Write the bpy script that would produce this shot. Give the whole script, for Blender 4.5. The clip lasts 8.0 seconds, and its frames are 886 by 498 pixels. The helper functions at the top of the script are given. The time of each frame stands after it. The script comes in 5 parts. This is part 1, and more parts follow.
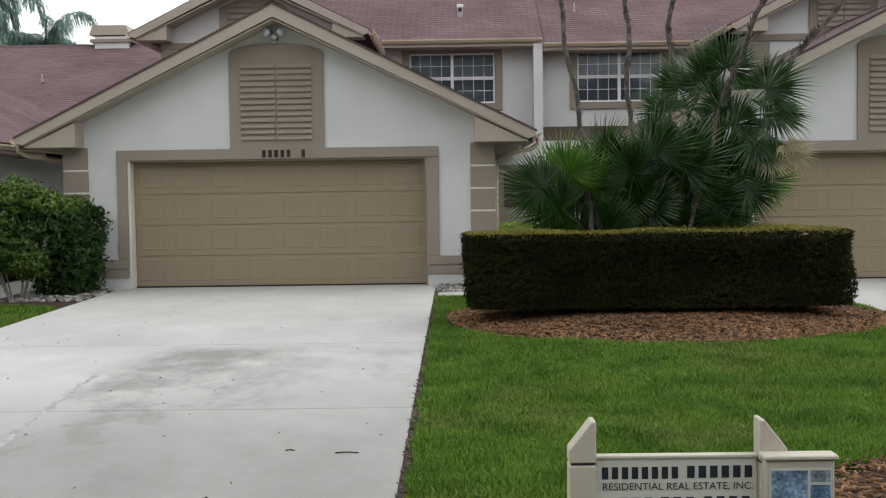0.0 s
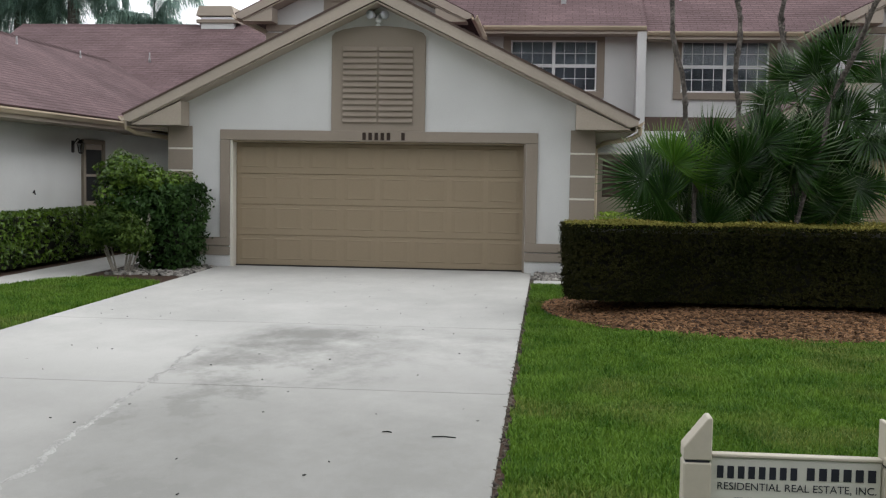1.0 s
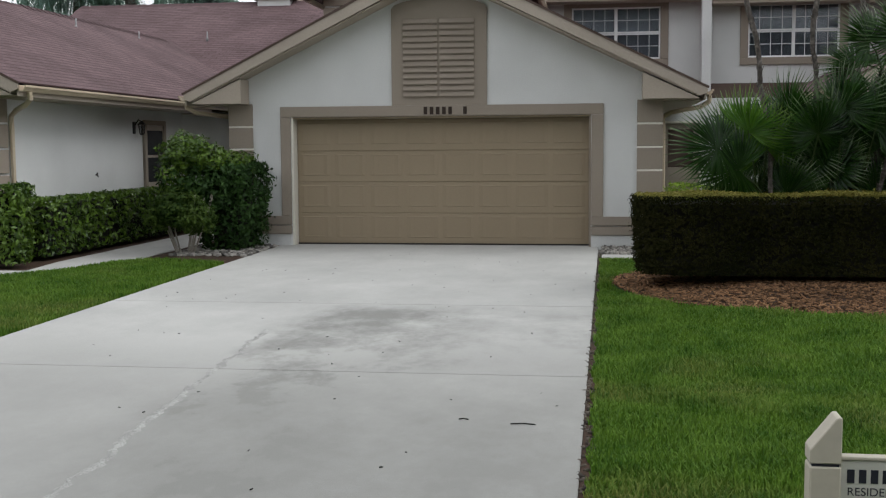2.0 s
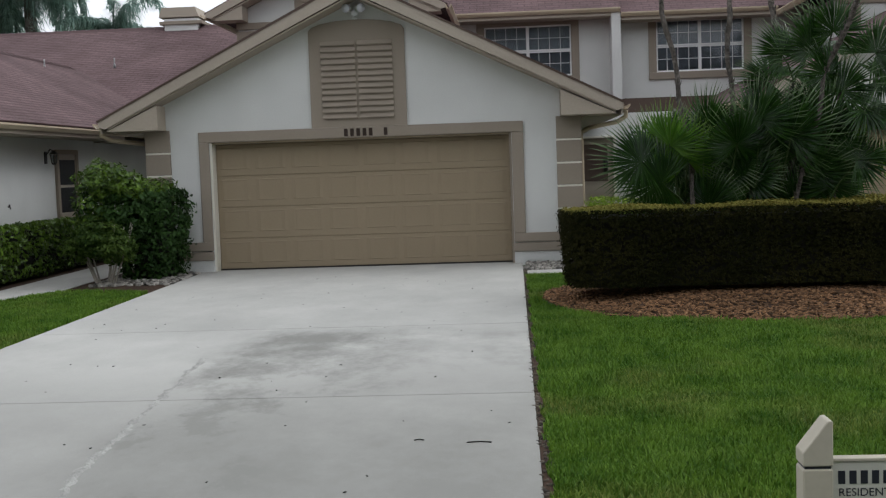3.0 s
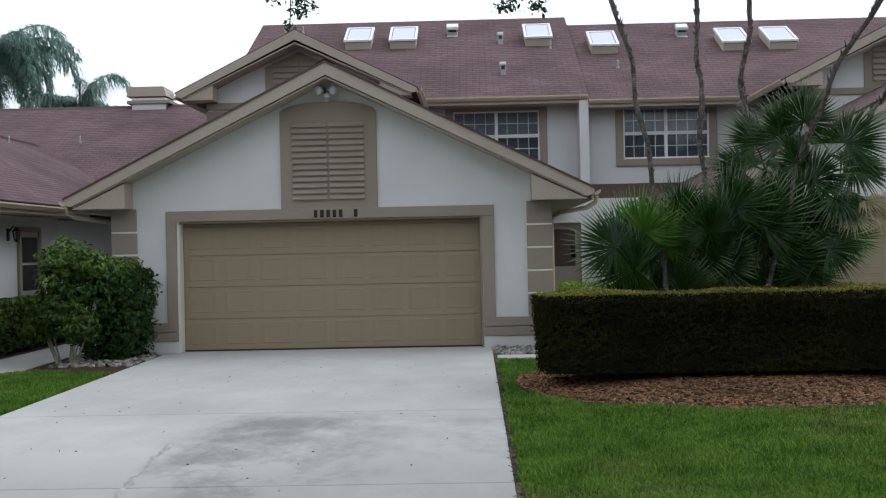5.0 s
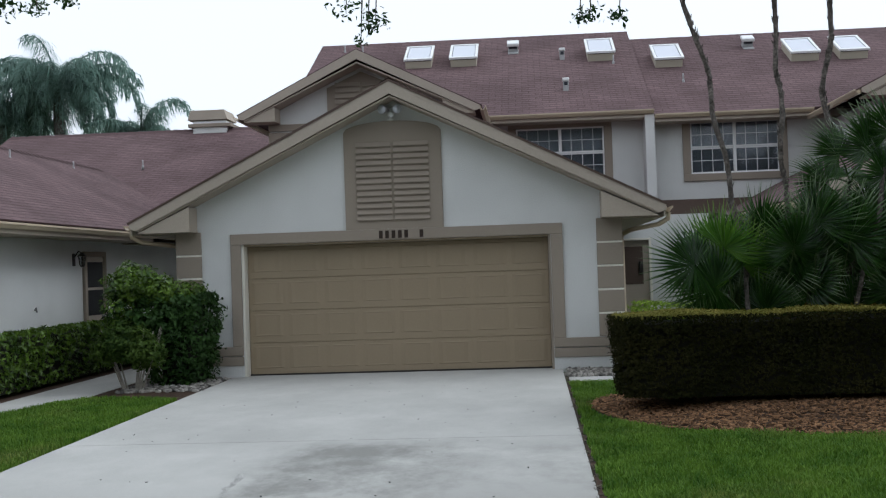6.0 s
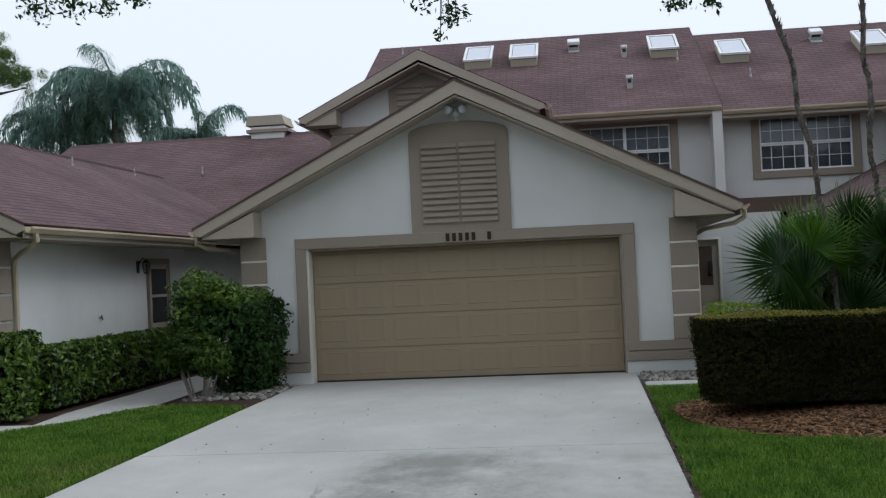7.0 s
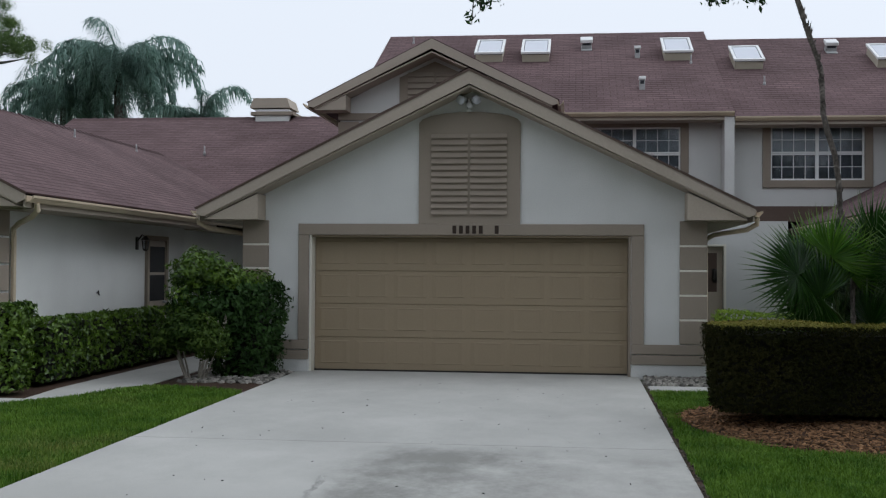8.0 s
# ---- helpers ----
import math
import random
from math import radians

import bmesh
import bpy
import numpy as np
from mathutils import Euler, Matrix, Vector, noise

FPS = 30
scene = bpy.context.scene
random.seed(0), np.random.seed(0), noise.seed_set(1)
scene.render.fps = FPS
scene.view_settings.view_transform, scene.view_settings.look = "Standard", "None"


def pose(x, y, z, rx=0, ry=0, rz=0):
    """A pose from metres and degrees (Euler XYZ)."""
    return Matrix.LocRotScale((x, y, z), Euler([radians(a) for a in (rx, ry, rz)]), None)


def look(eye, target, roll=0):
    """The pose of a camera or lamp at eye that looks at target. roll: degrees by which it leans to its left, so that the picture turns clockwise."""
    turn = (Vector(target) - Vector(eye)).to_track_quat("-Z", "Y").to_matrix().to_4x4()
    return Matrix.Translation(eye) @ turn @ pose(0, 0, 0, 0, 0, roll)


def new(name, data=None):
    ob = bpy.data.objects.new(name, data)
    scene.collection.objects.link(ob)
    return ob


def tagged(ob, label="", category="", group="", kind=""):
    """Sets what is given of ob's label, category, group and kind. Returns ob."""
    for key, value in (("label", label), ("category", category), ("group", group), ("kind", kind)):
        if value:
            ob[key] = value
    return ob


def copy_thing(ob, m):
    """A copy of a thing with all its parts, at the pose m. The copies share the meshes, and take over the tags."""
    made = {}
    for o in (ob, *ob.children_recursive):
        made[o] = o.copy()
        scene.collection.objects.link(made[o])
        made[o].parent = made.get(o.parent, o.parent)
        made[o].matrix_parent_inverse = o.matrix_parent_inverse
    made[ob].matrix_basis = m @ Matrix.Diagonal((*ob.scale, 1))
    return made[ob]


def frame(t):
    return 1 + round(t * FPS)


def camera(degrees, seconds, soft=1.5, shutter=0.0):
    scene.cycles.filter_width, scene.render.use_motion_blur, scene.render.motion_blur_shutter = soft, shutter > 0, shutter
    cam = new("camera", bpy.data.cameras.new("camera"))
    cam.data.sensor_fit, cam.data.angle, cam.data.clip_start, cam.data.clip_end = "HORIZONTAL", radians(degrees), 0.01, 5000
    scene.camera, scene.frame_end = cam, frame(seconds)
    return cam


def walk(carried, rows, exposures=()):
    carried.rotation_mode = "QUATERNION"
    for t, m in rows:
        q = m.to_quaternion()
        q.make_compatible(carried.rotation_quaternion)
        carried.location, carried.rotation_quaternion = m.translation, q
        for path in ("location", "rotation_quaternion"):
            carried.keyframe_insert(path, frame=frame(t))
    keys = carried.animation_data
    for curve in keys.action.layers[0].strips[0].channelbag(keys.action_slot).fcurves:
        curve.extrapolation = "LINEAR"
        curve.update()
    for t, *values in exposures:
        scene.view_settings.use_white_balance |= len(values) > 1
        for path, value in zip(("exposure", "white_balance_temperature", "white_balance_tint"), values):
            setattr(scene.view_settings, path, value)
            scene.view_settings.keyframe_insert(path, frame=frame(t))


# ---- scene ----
cam = camera(42.8, 8.0, 1.25)
PATH = [
    (0, (5.347, -18.522, 1.583), (5.323, -16.525, 1.476), -0.8),
    (0.5, (5.311, -18.52, 1.579), (5.234, -16.525, 1.465), 0.2),
    (1, (5.266, -18.464, 1.569), (5.081, -16.477, 1.439), 0.9),
    (1.2, (5.246, -18.395, 1.56), (5.016, -16.413, 1.42), -0.0),
    (2.3, (5.061, -18.152, 1.597), (4.77, -16.181, 1.414), -0.3),
    (2.5, (5.004, -18.161, 1.596), (4.785, -16.18, 1.434), -2.1),
    (3, (4.894, -18.211, 1.602), (4.766, -16.221, 1.455), -2.0),
    (3.5, (4.878, -18.305, 1.62), (4.861, -16.31, 1.479), 0.1),
    (4, (4.874, -18.252, 1.576), (4.93, -16.262, 1.385), 0.2),
    (4.5, (4.812, -18.181, 1.59), (4.734, -16.192, 1.39), 0.2),
    (5, (4.748, -18.073, 1.609), (4.693, -16.074, 1.606), -1.2),
    (5.2, (4.728, -18.001, 1.637), (4.642, -16.004, 1.671), -1.0),
    (6.3, (4.463, -17.614, 1.632), (4.291, -15.621, 1.661), -1.8),
    (6.5, (4.393, -17.537, 1.637), (4.204, -15.546, 1.657), -1.5),
    (7, (4.278, -17.379, 1.636), (4.034, -15.394, 1.679), -2.6),
    (7.5, (4.143, -17.223, 1.616), (3.802, -15.252, 1.663), 0.6),
    (8, (4.051, -17.127, 1.608), (3.819, -15.14, 1.641), 0.4),
]
EXPOSURES = [
    (0.0, -0.20, 6120, 11),
    (1.0, -0.28, 6100, 11),
    (2.5, -0.58, 6000, 10),
    (4.5, -0.63, 5900, 10),
    (5.0, -0.54, 5700, 9),
    (6.5, -0.77, 5650, 8),
    (8.0, -0.95, 5730, 9),
]
walk(cam, [(t, look(eye, target, roll)) for t, eye, target, roll in PATH], EXPOSURES)


# world and light
world = bpy.data.worlds.new("overcast_sky")
scene.world = world
world.use_nodes = True
wn, wl = world.node_tree.nodes, world.node_tree.links
sky = wn.new("ShaderNodeTexSky")
sky.sky_type, sky.sun_disc, sky.sun_elevation, sky.sun_rotation = "NISHITA", False, radians(47), radians(77)
sky.dust_density, sky.air_density, sky.ozone_density = 6.0, 1.0, 1.0
hsv = wn.new("ShaderNodeHueSaturation")
hsv.inputs["Saturation"].default_value = 0.15
wl.new(sky.outputs[0], hsv.inputs["Color"])
cloud_mix = wn.new("ShaderNodeMix")
cloud_mix.data_type = "RGBA"
cloud_mix.inputs[0].default_value = 0.75
cloud_mix.inputs[7].default_value = (17.7, 17.5, 17.2, 1)
wl.new(hsv.outputs[0], cloud_mix.inputs[6])
wl.new(cloud_mix.outputs[2], wn["Background"].inputs["Color"])
wn["Background"].inputs["Strength"].default_value = 0.12
sun_data = bpy.data.lights.new("sun", "SUN")
sun_data.energy, sun_data.angle, sun_data.color = 1.3, radians(30), (1.0, 0.97, 0.92)
sun = new("sun", sun_data)
sun.matrix_world = look((0, 0, 30), (-27, -6, 0))

# materials
def material(name, color, rough=0.8, var=0.12, scale=6.0, fine=120.0, bump=0.15, dark=0.75, spec=0.3, per="", stretch=None, metal=0.0):
    """A matt surface with broad stains, fine grain and relief. per: 'object' or 'island' varies the pieces."""
    m = bpy.data.materials.new(name)
    m.use_nodes = True
    n, l = m.node_tree.nodes, m.node_tree.links
    b = n["Principled BSDF"]
    b.inputs["Roughness"].default_value, b.inputs["Metallic"].default_value = rough, metal
    b.inputs["Specular IOR Level"].default_value = spec
    co = n.new("ShaderNodeTexCoord")
    mp = n.new("ShaderNodeMapping")
    l.new(co.outputs["Object"], mp.inputs[0])
    if stretch:
        mp.inputs["Scale"].default_value = stretch
    big, small = n.new("ShaderNodeTexNoise"), n.new("ShaderNodeTexNoise")
    big.inputs["Scale"].default_value, big.inputs["Detail"].default_value = scale / 6, 6
    small.inputs["Scale"].default_value, small.inputs["Detail"].default_value = fine, 3
    for t in (big, small):
        l.new(mp.outputs[0], t.inputs["Vector"])
    r1 = n.new("ShaderNodeMapRange")
    r1.inputs["From Min"].default_value, r1.inputs["From Max"].default_value = 0.35, 0.65
    l.new(big.outputs["Fac"], r1.inputs["Value"])
    mix = n.new("ShaderNodeMix")
    mix.data_type = "RGBA"
    mix.inputs[6].default_value = (*[c * dark for c in color], 1)
    mix.inputs[7].default_value = (*color, 1)
    l.new(r1.outputs[0], mix.inputs[0])
    hs = n.new("ShaderNodeHueSaturation")
    l.new(mix.outputs[2], hs.inputs["Color"])
    r2 = n.new("ShaderNodeMapRange")
    r2.inputs["From Min"].default_value, r2.inputs["From Max"].default_value = 0.3, 0.7
    r2.inputs["To Min"].default_value, r2.inputs["To Max"].default_value = 1 - var, 1 + var
    l.new(small.outputs["Fac"], r2.inputs["Value"])
    out = r2.outputs[0]
    if per:
        src = n.new("ShaderNodeObjectInfo" if per == "object" else "ShaderNodeNewGeometry")
        r3 = n.new("ShaderNodeMapRange")
        r3.inputs["To Min"].default_value, r3.inputs["To Max"].default_value = (0.25 if per == "island" else 0.8), (1.7 if per == "island" else 1.2)
        l.new(src.outputs["Random" if per == "object" else "Random Per Island"], r3.inputs["Value"])
        mul = n.new("ShaderNodeMath")
        mul.operation = "MULTIPLY"
        l.new(out, mul.inputs[0]), l.new(r3.outputs[0], mul.inputs[1])
        out = mul.outputs[0]
    l.new(out, hs.inputs["Value"])
    l.new(hs.outputs[0], b.inputs["Base Color"])
    if bump:
        bp = n.new("ShaderNodeBump")
        bp.inputs["Strength"].default_value, bp.inputs["Distance"].default_value = bump, 0.01
        l.new(small.outputs["Fac"], bp.inputs["Height"])
        l.new(bp.outputs[0], b.inputs["Normal"])
    return m


def leaf_material(name, color, tip, rough=0.45, spread=0.5, through_light=0.25, straw=None, spec=0.12, pale=None):
    """Foliage: the colour differs from leaf to leaf, and some light comes through."""
    m = bpy.data.materials.new(name)
    m.use_nodes = True
    n, l = m.node_tree.nodes, m.node_tree.links
    b = n["Principled BSDF"]
    geo = n.new("ShaderNodeNewGeometry")
    co = n.new("ShaderNodeTexCoord")
    ns = n.new("ShaderNodeTexNoise")
    ns.inputs["Scale"].default_value = 2.2
    l.new(co.outputs["Object"], ns.inputs["Vector"])
    mix = n.new("ShaderNodeMix")
    mix.data_type = "RGBA"
    mix.inputs[6].default_value, mix.inputs[7].default_value = (*color, 1), (*tip, 1)
    add = n.new("ShaderNodeMath")
    add.operation = "MULTIPLY_ADD"
    add.inputs[1].default_value = spread
    l.new(geo.outputs["Random Per Island"], add.inputs[0])
    r = n.new("ShaderNodeMapRange")
    r.inputs["From Min"].default_value, r.inputs["From Max"].default_value = 0.35, 0.7
    r.inputs["To Max"].default_value = 0.6
    l.new(ns.outputs["Fac"], r.inputs["Value"])
    l.new(r.outputs[0], add.inputs[2])
    l.new(add.outputs[0], mix.inputs[0])
    if straw:
        wide, rs, dry = n.new("ShaderNodeTexNoise"), n.new("ShaderNodeMapRange"), n.new("ShaderNodeMix")
        wide.inputs["Scale"].default_value, wide.inputs["Detail"].default_value = 0.8, 5
        l.new(co.outputs["Object"], wide.inputs["Vector"])
        rs.inputs["From Min"].default_value, rs.inputs["From Max"].default_value, rs.inputs["To Max"].default_value = 0.52, 0.75, 0.7
        l.new(wide.outputs["Fac"], rs.inputs["Value"])
        gate = n.new("ShaderNodeMath")
        gate.operation = "MULTIPLY"
        l.new(rs.outputs[0], gate.inputs[0]), l.new(geo.outputs["Random Per Island"], gate.inputs[1])
        dry.data_type = "RGBA"
        l.new(gate.outputs[0], dry.inputs[0]), l.new(mix.outputs[2], dry.inputs[6])
        dry.inputs[7].default_value = (*straw, 1)
        mix = dry
    if pale:
        far, rp, dry = n.new("ShaderNodeVectorMath"), n.new("ShaderNodeMapRange"), n.new("ShaderNodeMix")
        far.operation = "LENGTH"
        l.new(co.outputs["Object"], far.inputs[0])
        rp.inputs["From Min"].default_value, rp.inputs["From Max"].default_value, rp.inputs["To Max"].default_value = 0.36, 0.58, 0.8
        l.new(far.outputs["Value"], rp.inputs["Value"])
        dry.data_type = "RGBA"
        l.new(rp.outputs[0], dry.inputs[0]), l.new(mix.outputs[2], dry.inputs[6])
        dry.inputs[7].default_value = (*pale, 1)
        mix = dry
    l.new(mix.outputs[2], b.inputs["Base Color"])
    b.inputs["Roughness"].default_value = rough
    b.inputs["Specular IOR Level"].default_value = spec
    if through_light:
        tr, ms = n.new("ShaderNodeBsdfTranslucent"), n.new("ShaderNodeMixShader")
        l.new(mix.outputs[2], tr.inputs["Color"])
        ms.inputs[0].default_value = through_light
        l.new(b.outputs[0], ms.inputs[1]), l.new(tr.outputs[0], ms.inputs[2])
        l.new(ms.outputs[0], n["Material Output"].inputs["Surface"])
    return m


STUCCO = material("white_stucco", (0.63, 0.63, 0.61), 0.9, 0.07, 5.0, 70, 0.5, 0.9)
TAN = material("tan_stucco", (0.29, 0.245, 0.197), 0.9, 0.06, 2.5, 90, 0.35, 0.9)
FASCIA = material("tan_painted_board", (0.39, 0.335, 0.275), 0.6, 0.04, 3, 30, 0.05, 0.92)
DOOR_PAINT = material("beige_door_paint", (0.285, 0.226, 0.150), 0.5, 0.03, 2, 60, 0.04, 0.94)
SOFFIT = material("soffit_paint", (0.40, 0.345, 0.28), 0.8, 0.05, 3, 60, 0.1, 0.92)
GUTTER = material("tan_gutter_metal", (0.52, 0.43, 0.31), 0.4, 0.05, 4, 40, 0.03, 0.85)
GROOVE = material("pale_joint", (0.72, 0.69, 0.60), 0.85, 0.05, 3, 80, 0.2, 0.9)
FRAME_WHITE = material("white_window_vinyl", (0.80, 0.80, 0.79), 0.4, 0.03, 3, 40, 0.02, 0.95)
DARK_METAL = material("dark_bronze_metal", (0.025, 0.022, 0.02), 0.45, 0.1, 6, 60, 0.05, 0.8)
LETTER = material("dark_brown_letter", (0.03, 0.018, 0.012), 0.5, 0.05, 6, 60, 0.0, 0.9)
GALV = material("weathered_grey_metal", (0.36, 0.36, 0.36), 0.45, 0.08, 6, 50, 0.05, 0.8)
INNER = material("dim_interior", (0.05, 0.05, 0.06), 0.9, 0.1, 2, 20, 0.0, 0.8)
BLIND = material("pale_blind", (0.55, 0.55, 0.58), 0.8, 0.05, 2, 20, 0.0, 0.9)
SCREEN = material("grey_screen_mesh", (0.30, 0.30, 0.33), 0.8, 0.1, 2, 200, 0.0, 0.85)
ENTRY = material("brown_trim_and_shade", (0.10, 0.07, 0.055), 0.8, 0.1, 3, 40, 0.1, 0.8)


def glass():
    m = bpy.data.materials.new("window_glass")
    m.use_nodes = True
    n, l = m.node_tree.nodes, m.node_tree.links
    tr, gl, ms, fr = n.new("ShaderNodeBsdfTransparent"), n.new("ShaderNodeBsdfGlossy"), n.new("ShaderNodeMixShader"), n.new("ShaderNodeFresnel")
    fr.inputs[0].default_value = 1.5
    tr.inputs[0].default_value = (0.75, 0.78, 0.80, 1)
    gl.inputs["Roughness"].default_value = 0.03
    l.new(fr.outputs[0], ms.inputs[0]), l.new(tr.outputs[0], ms.inputs[1]), l.new(gl.outputs[0], ms.inputs[2])
    l.new(ms.outputs[0], n["Material Output"].inputs["Surface"])
    return m


GLASS = glass()


def shingle():
    """Asphalt shingles: tabs of mixed red-browns in courses, streaked by weather."""
    m = material("red_brown_shingle", (0.152, 0.103, 0.104), 0.95, 0.2, 4.0, 200, 0.4, 0.74, 0.15)
    n, l = m.node_tree.nodes, m.node_tree.links
    b = n["Principled BSDF"]
    old = b.inputs["Base Color"].links[0].from_socket
    uv = n.new("ShaderNodeUVMap")
    br = n.new("ShaderNodeTexBrick")
    br.inputs["Color1"].default_value, br.inputs["Color2"].default_value = (0.88, 0.87, 0.87, 1), (1.10, 1.09, 1.10, 1)
    br.inputs["Mortar"].default_value = (0.66, 0.64, 0.64, 1)
    br.inputs["Scale"].default_value, br.inputs["Mortar Size"].default_value = 1.0, 0.011
    br.inputs["Brick Width"].default_value, br.inputs["Row Height"].default_value = 0.30, 0.142
    l.new(uv.outputs[0], br.inputs["Vector"])
    mul = n.new("ShaderNodeMix")
    mul.data_type, mul.blend_type = "RGBA", "MULTIPLY"
    mul.inputs[0].default_value = 1.0
    l.new(old, mul.inputs[6]), l.new(br.outputs["Color"], mul.inputs[7])
    l.new(mul.outputs[2], b.inputs["Base Color"])
    return m


SHINGLE = shingle()


def concrete():
    """Pale concrete with dark weather stains that gather along the wheel track, darker towards the street."""
    m = material("pale_concrete", (0.47, 0.462, 0.432), 0.85, 0.08, 3.0, 140, 0.25, 0.88)
    n, l = m.node_tree.nodes, m.node_tree.links
    b = n["Principled BSDF"]
    old = b.inputs["Base Color"].links[0].from_socket
    co = n.new("ShaderNodeTexCoord")
    mp = n.new("ShaderNodeMapping")
    mp.inputs["Scale"].default_value = (0.9, 0.6, 1)
    mp.inputs["Rotation"].default_value = (0, 0, radians(25))
    l.new(co.outputs["Object"], mp.inputs[0])
    ns = n.new("ShaderNodeTexNoise")
    ns.inputs["Scale"].default_value, ns.inputs["Detail"].default_value, ns.inputs["Roughness"].default_value = 1.3, 10, 0.72
    l.new(mp.outputs[0], ns.inputs["Vector"])
    r = n.new("ShaderNodeMapRange")
    r.inputs["From Min"].default_value, r.inputs["From Max"].default_value = 0.36, 0.62
    l.new(ns.outputs["Fac"], r.inputs["Value"])
    sp = n.new("ShaderNodeSeparateXYZ")
    l.new(co.outputs["Object"], sp.inputs[0])
    band = n.new("ShaderNodeMapRange")
    band.interpolation_type = "SMOOTHSTEP"
    band.inputs["From Min"].default_value, band.inputs["From Max"].default_value = -6.45, -7.3
    l.new(sp.outputs[1], band.inputs["Value"])
    side = n.new("ShaderNodeMapRange")
    side.interpolation_type = "SMOOTHSTEP"
    side.inputs["From Min"].default_value, side.inputs["From Max"].default_value = 1.85, 2.5
    fade = n.new("ShaderNodeMapRange")
    fade.interpolation_type = "SMOOTHSTEP"
    fade.inputs["From Min"].default_value, fade.inputs["From Max"].default_value, fade.inputs["To Min"].default_value, fade.inputs["To Max"].default_value = 3.0, 4.4, 1.0, 0.40
    l.new(sp.outputs[0], fade.inputs["Value"])
    m0 = n.new("ShaderNodeMath")
    m0.operation = "MULTIPLY"
    l.new(side.outputs[0], m0.inputs[0]), l.new(fade.outputs[0], m0.inputs[1])
    l.new(sp.outputs[0], side.inputs["Value"])
    m1, m2 = n.new("ShaderNodeMath"), n.new("ShaderNodeMath")
    m1.operation, m2.operation = "MULTIPLY", "MULTIPLY_ADD"
    l.new(band.outputs[0], m1.inputs[0]), l.new(m0.outputs[0], m1.inputs[1])
    m2.inputs[1].default_value, m2.inputs[2].default_value = 0.85, 0.25
    l.new(m1.outputs[0], m2.inputs[0])
    m3 = n.new("ShaderNodeMath")
    m3.operation = "MULTIPLY"
    l.new(m2.outputs[0], m3.inputs[0]), l.new(r.outputs[0], m3.inputs[1])
    street_dark = n.new("ShaderNodeMapRange")
    street_dark.interpolation_type = "SMOOTHSTEP"
    street_dark.inputs["From Min"].default_value, street_dark.inputs["From Max"].default_value, street_dark.inputs["To Max"].default_value = -7.4, -11.6, 0.95
    l.new(sp.outputs[1], street_dark.inputs["Value"])
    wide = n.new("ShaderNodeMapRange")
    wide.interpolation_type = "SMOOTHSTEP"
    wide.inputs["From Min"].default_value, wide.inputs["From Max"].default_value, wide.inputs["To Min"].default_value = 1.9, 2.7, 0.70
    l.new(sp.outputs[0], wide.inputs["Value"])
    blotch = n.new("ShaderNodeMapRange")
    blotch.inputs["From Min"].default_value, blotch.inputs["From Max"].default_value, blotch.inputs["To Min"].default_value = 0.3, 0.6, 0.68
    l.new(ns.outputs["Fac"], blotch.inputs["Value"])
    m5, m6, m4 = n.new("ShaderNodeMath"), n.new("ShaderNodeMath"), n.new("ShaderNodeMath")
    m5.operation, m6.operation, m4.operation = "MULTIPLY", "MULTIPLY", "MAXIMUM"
    l.new(street_dark.outputs[0], m5.inputs[0]), l.new(wide.outputs[0], m5.inputs[1])
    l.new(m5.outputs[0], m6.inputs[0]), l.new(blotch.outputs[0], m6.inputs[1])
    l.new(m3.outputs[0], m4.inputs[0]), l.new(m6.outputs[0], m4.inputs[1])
    mix = n.new("ShaderNodeMix")
    mix.data_type = "RGBA"
    l.new(m4.outputs[0], mix.inputs[0]), l.new(old, mix.inputs[6])
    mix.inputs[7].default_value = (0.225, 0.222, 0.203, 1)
    l.new(mix.outputs[2], b.inputs["Base Color"])
    return m


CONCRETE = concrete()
PATCH = material("crack_filler", (0.37, 0.365, 0.34), 0.9, 0.25, 40, 90, 0.8, 0.75)
SOIL = material("grass_thatch", (0.05, 0.088, 0.014), 1.0, 0.35, 5, 60, 0.4, 0.6)
EARTH = material("dark_mulch_soil", (0.06, 0.034, 0.02), 1.0, 0.3, 6, 60, 0.5, 0.6)
CHIP = material("bark_chip", (0.18, 0.10, 0.05), 0.9, 0.2, 6, 60, 0.2, 0.7, 0.2, "island")
LITTER = material("edge_litter", (0.09, 0.075, 0.06), 0.95, 0.3, 6, 60, 0.3, 0.6, 0.2, "island")
STONE = material("pale_river_stone", (0.24, 0.225, 0.20), 0.8, 0.2, 6, 60, 0.2, 0.8, 0.3, "island")
ASPHALT = material("asphalt", (0.06, 0.06, 0.06), 0.9, 0.2, 3, 150, 0.3, 0.8)
VINYL = material("cream_sign_vinyl", (0.47, 0.43, 0.34), 0.45, 0.03, 4, 40, 0.02, 0.92)
SIGN_FACE = material("white_sign_face", (0.55, 0.54, 0.47), 0.5, 0.02, 4, 40, 0.0, 0.95)
INK = material("black_ink", (0.02, 0.022, 0.03), 0.5, 0.05, 4, 40, 0.0, 0.9)
BARK = material("grey_palm_bark", (0.15, 0.13, 0.115), 0.95, 0.45, 60, 40, 0.8, 0.4)
GRASS = leaf_material("lawn_blade", (0.032, 0.095, 0.008), (0.145, 0.25, 0.030), 0.5, 0.75, 0.3, (0.30, 0.24, 0.10))
# backlight painted into the hedge: near-black sides, bright yellowish top
HEDGE_LEAF = leaf_material("shaded_hedge_side_leaf", (0.008, 0.011, 0.003), (0.034, 0.032, 0.010), 0.7, 0.45, 0.12, None, 0.03)
HEDGE_TOP = leaf_material("lit_hedge_top_leaf", (0.14, 0.15, 0.025), (0.28, 0.24, 0.06), 0.6, 0.7, 0.25)
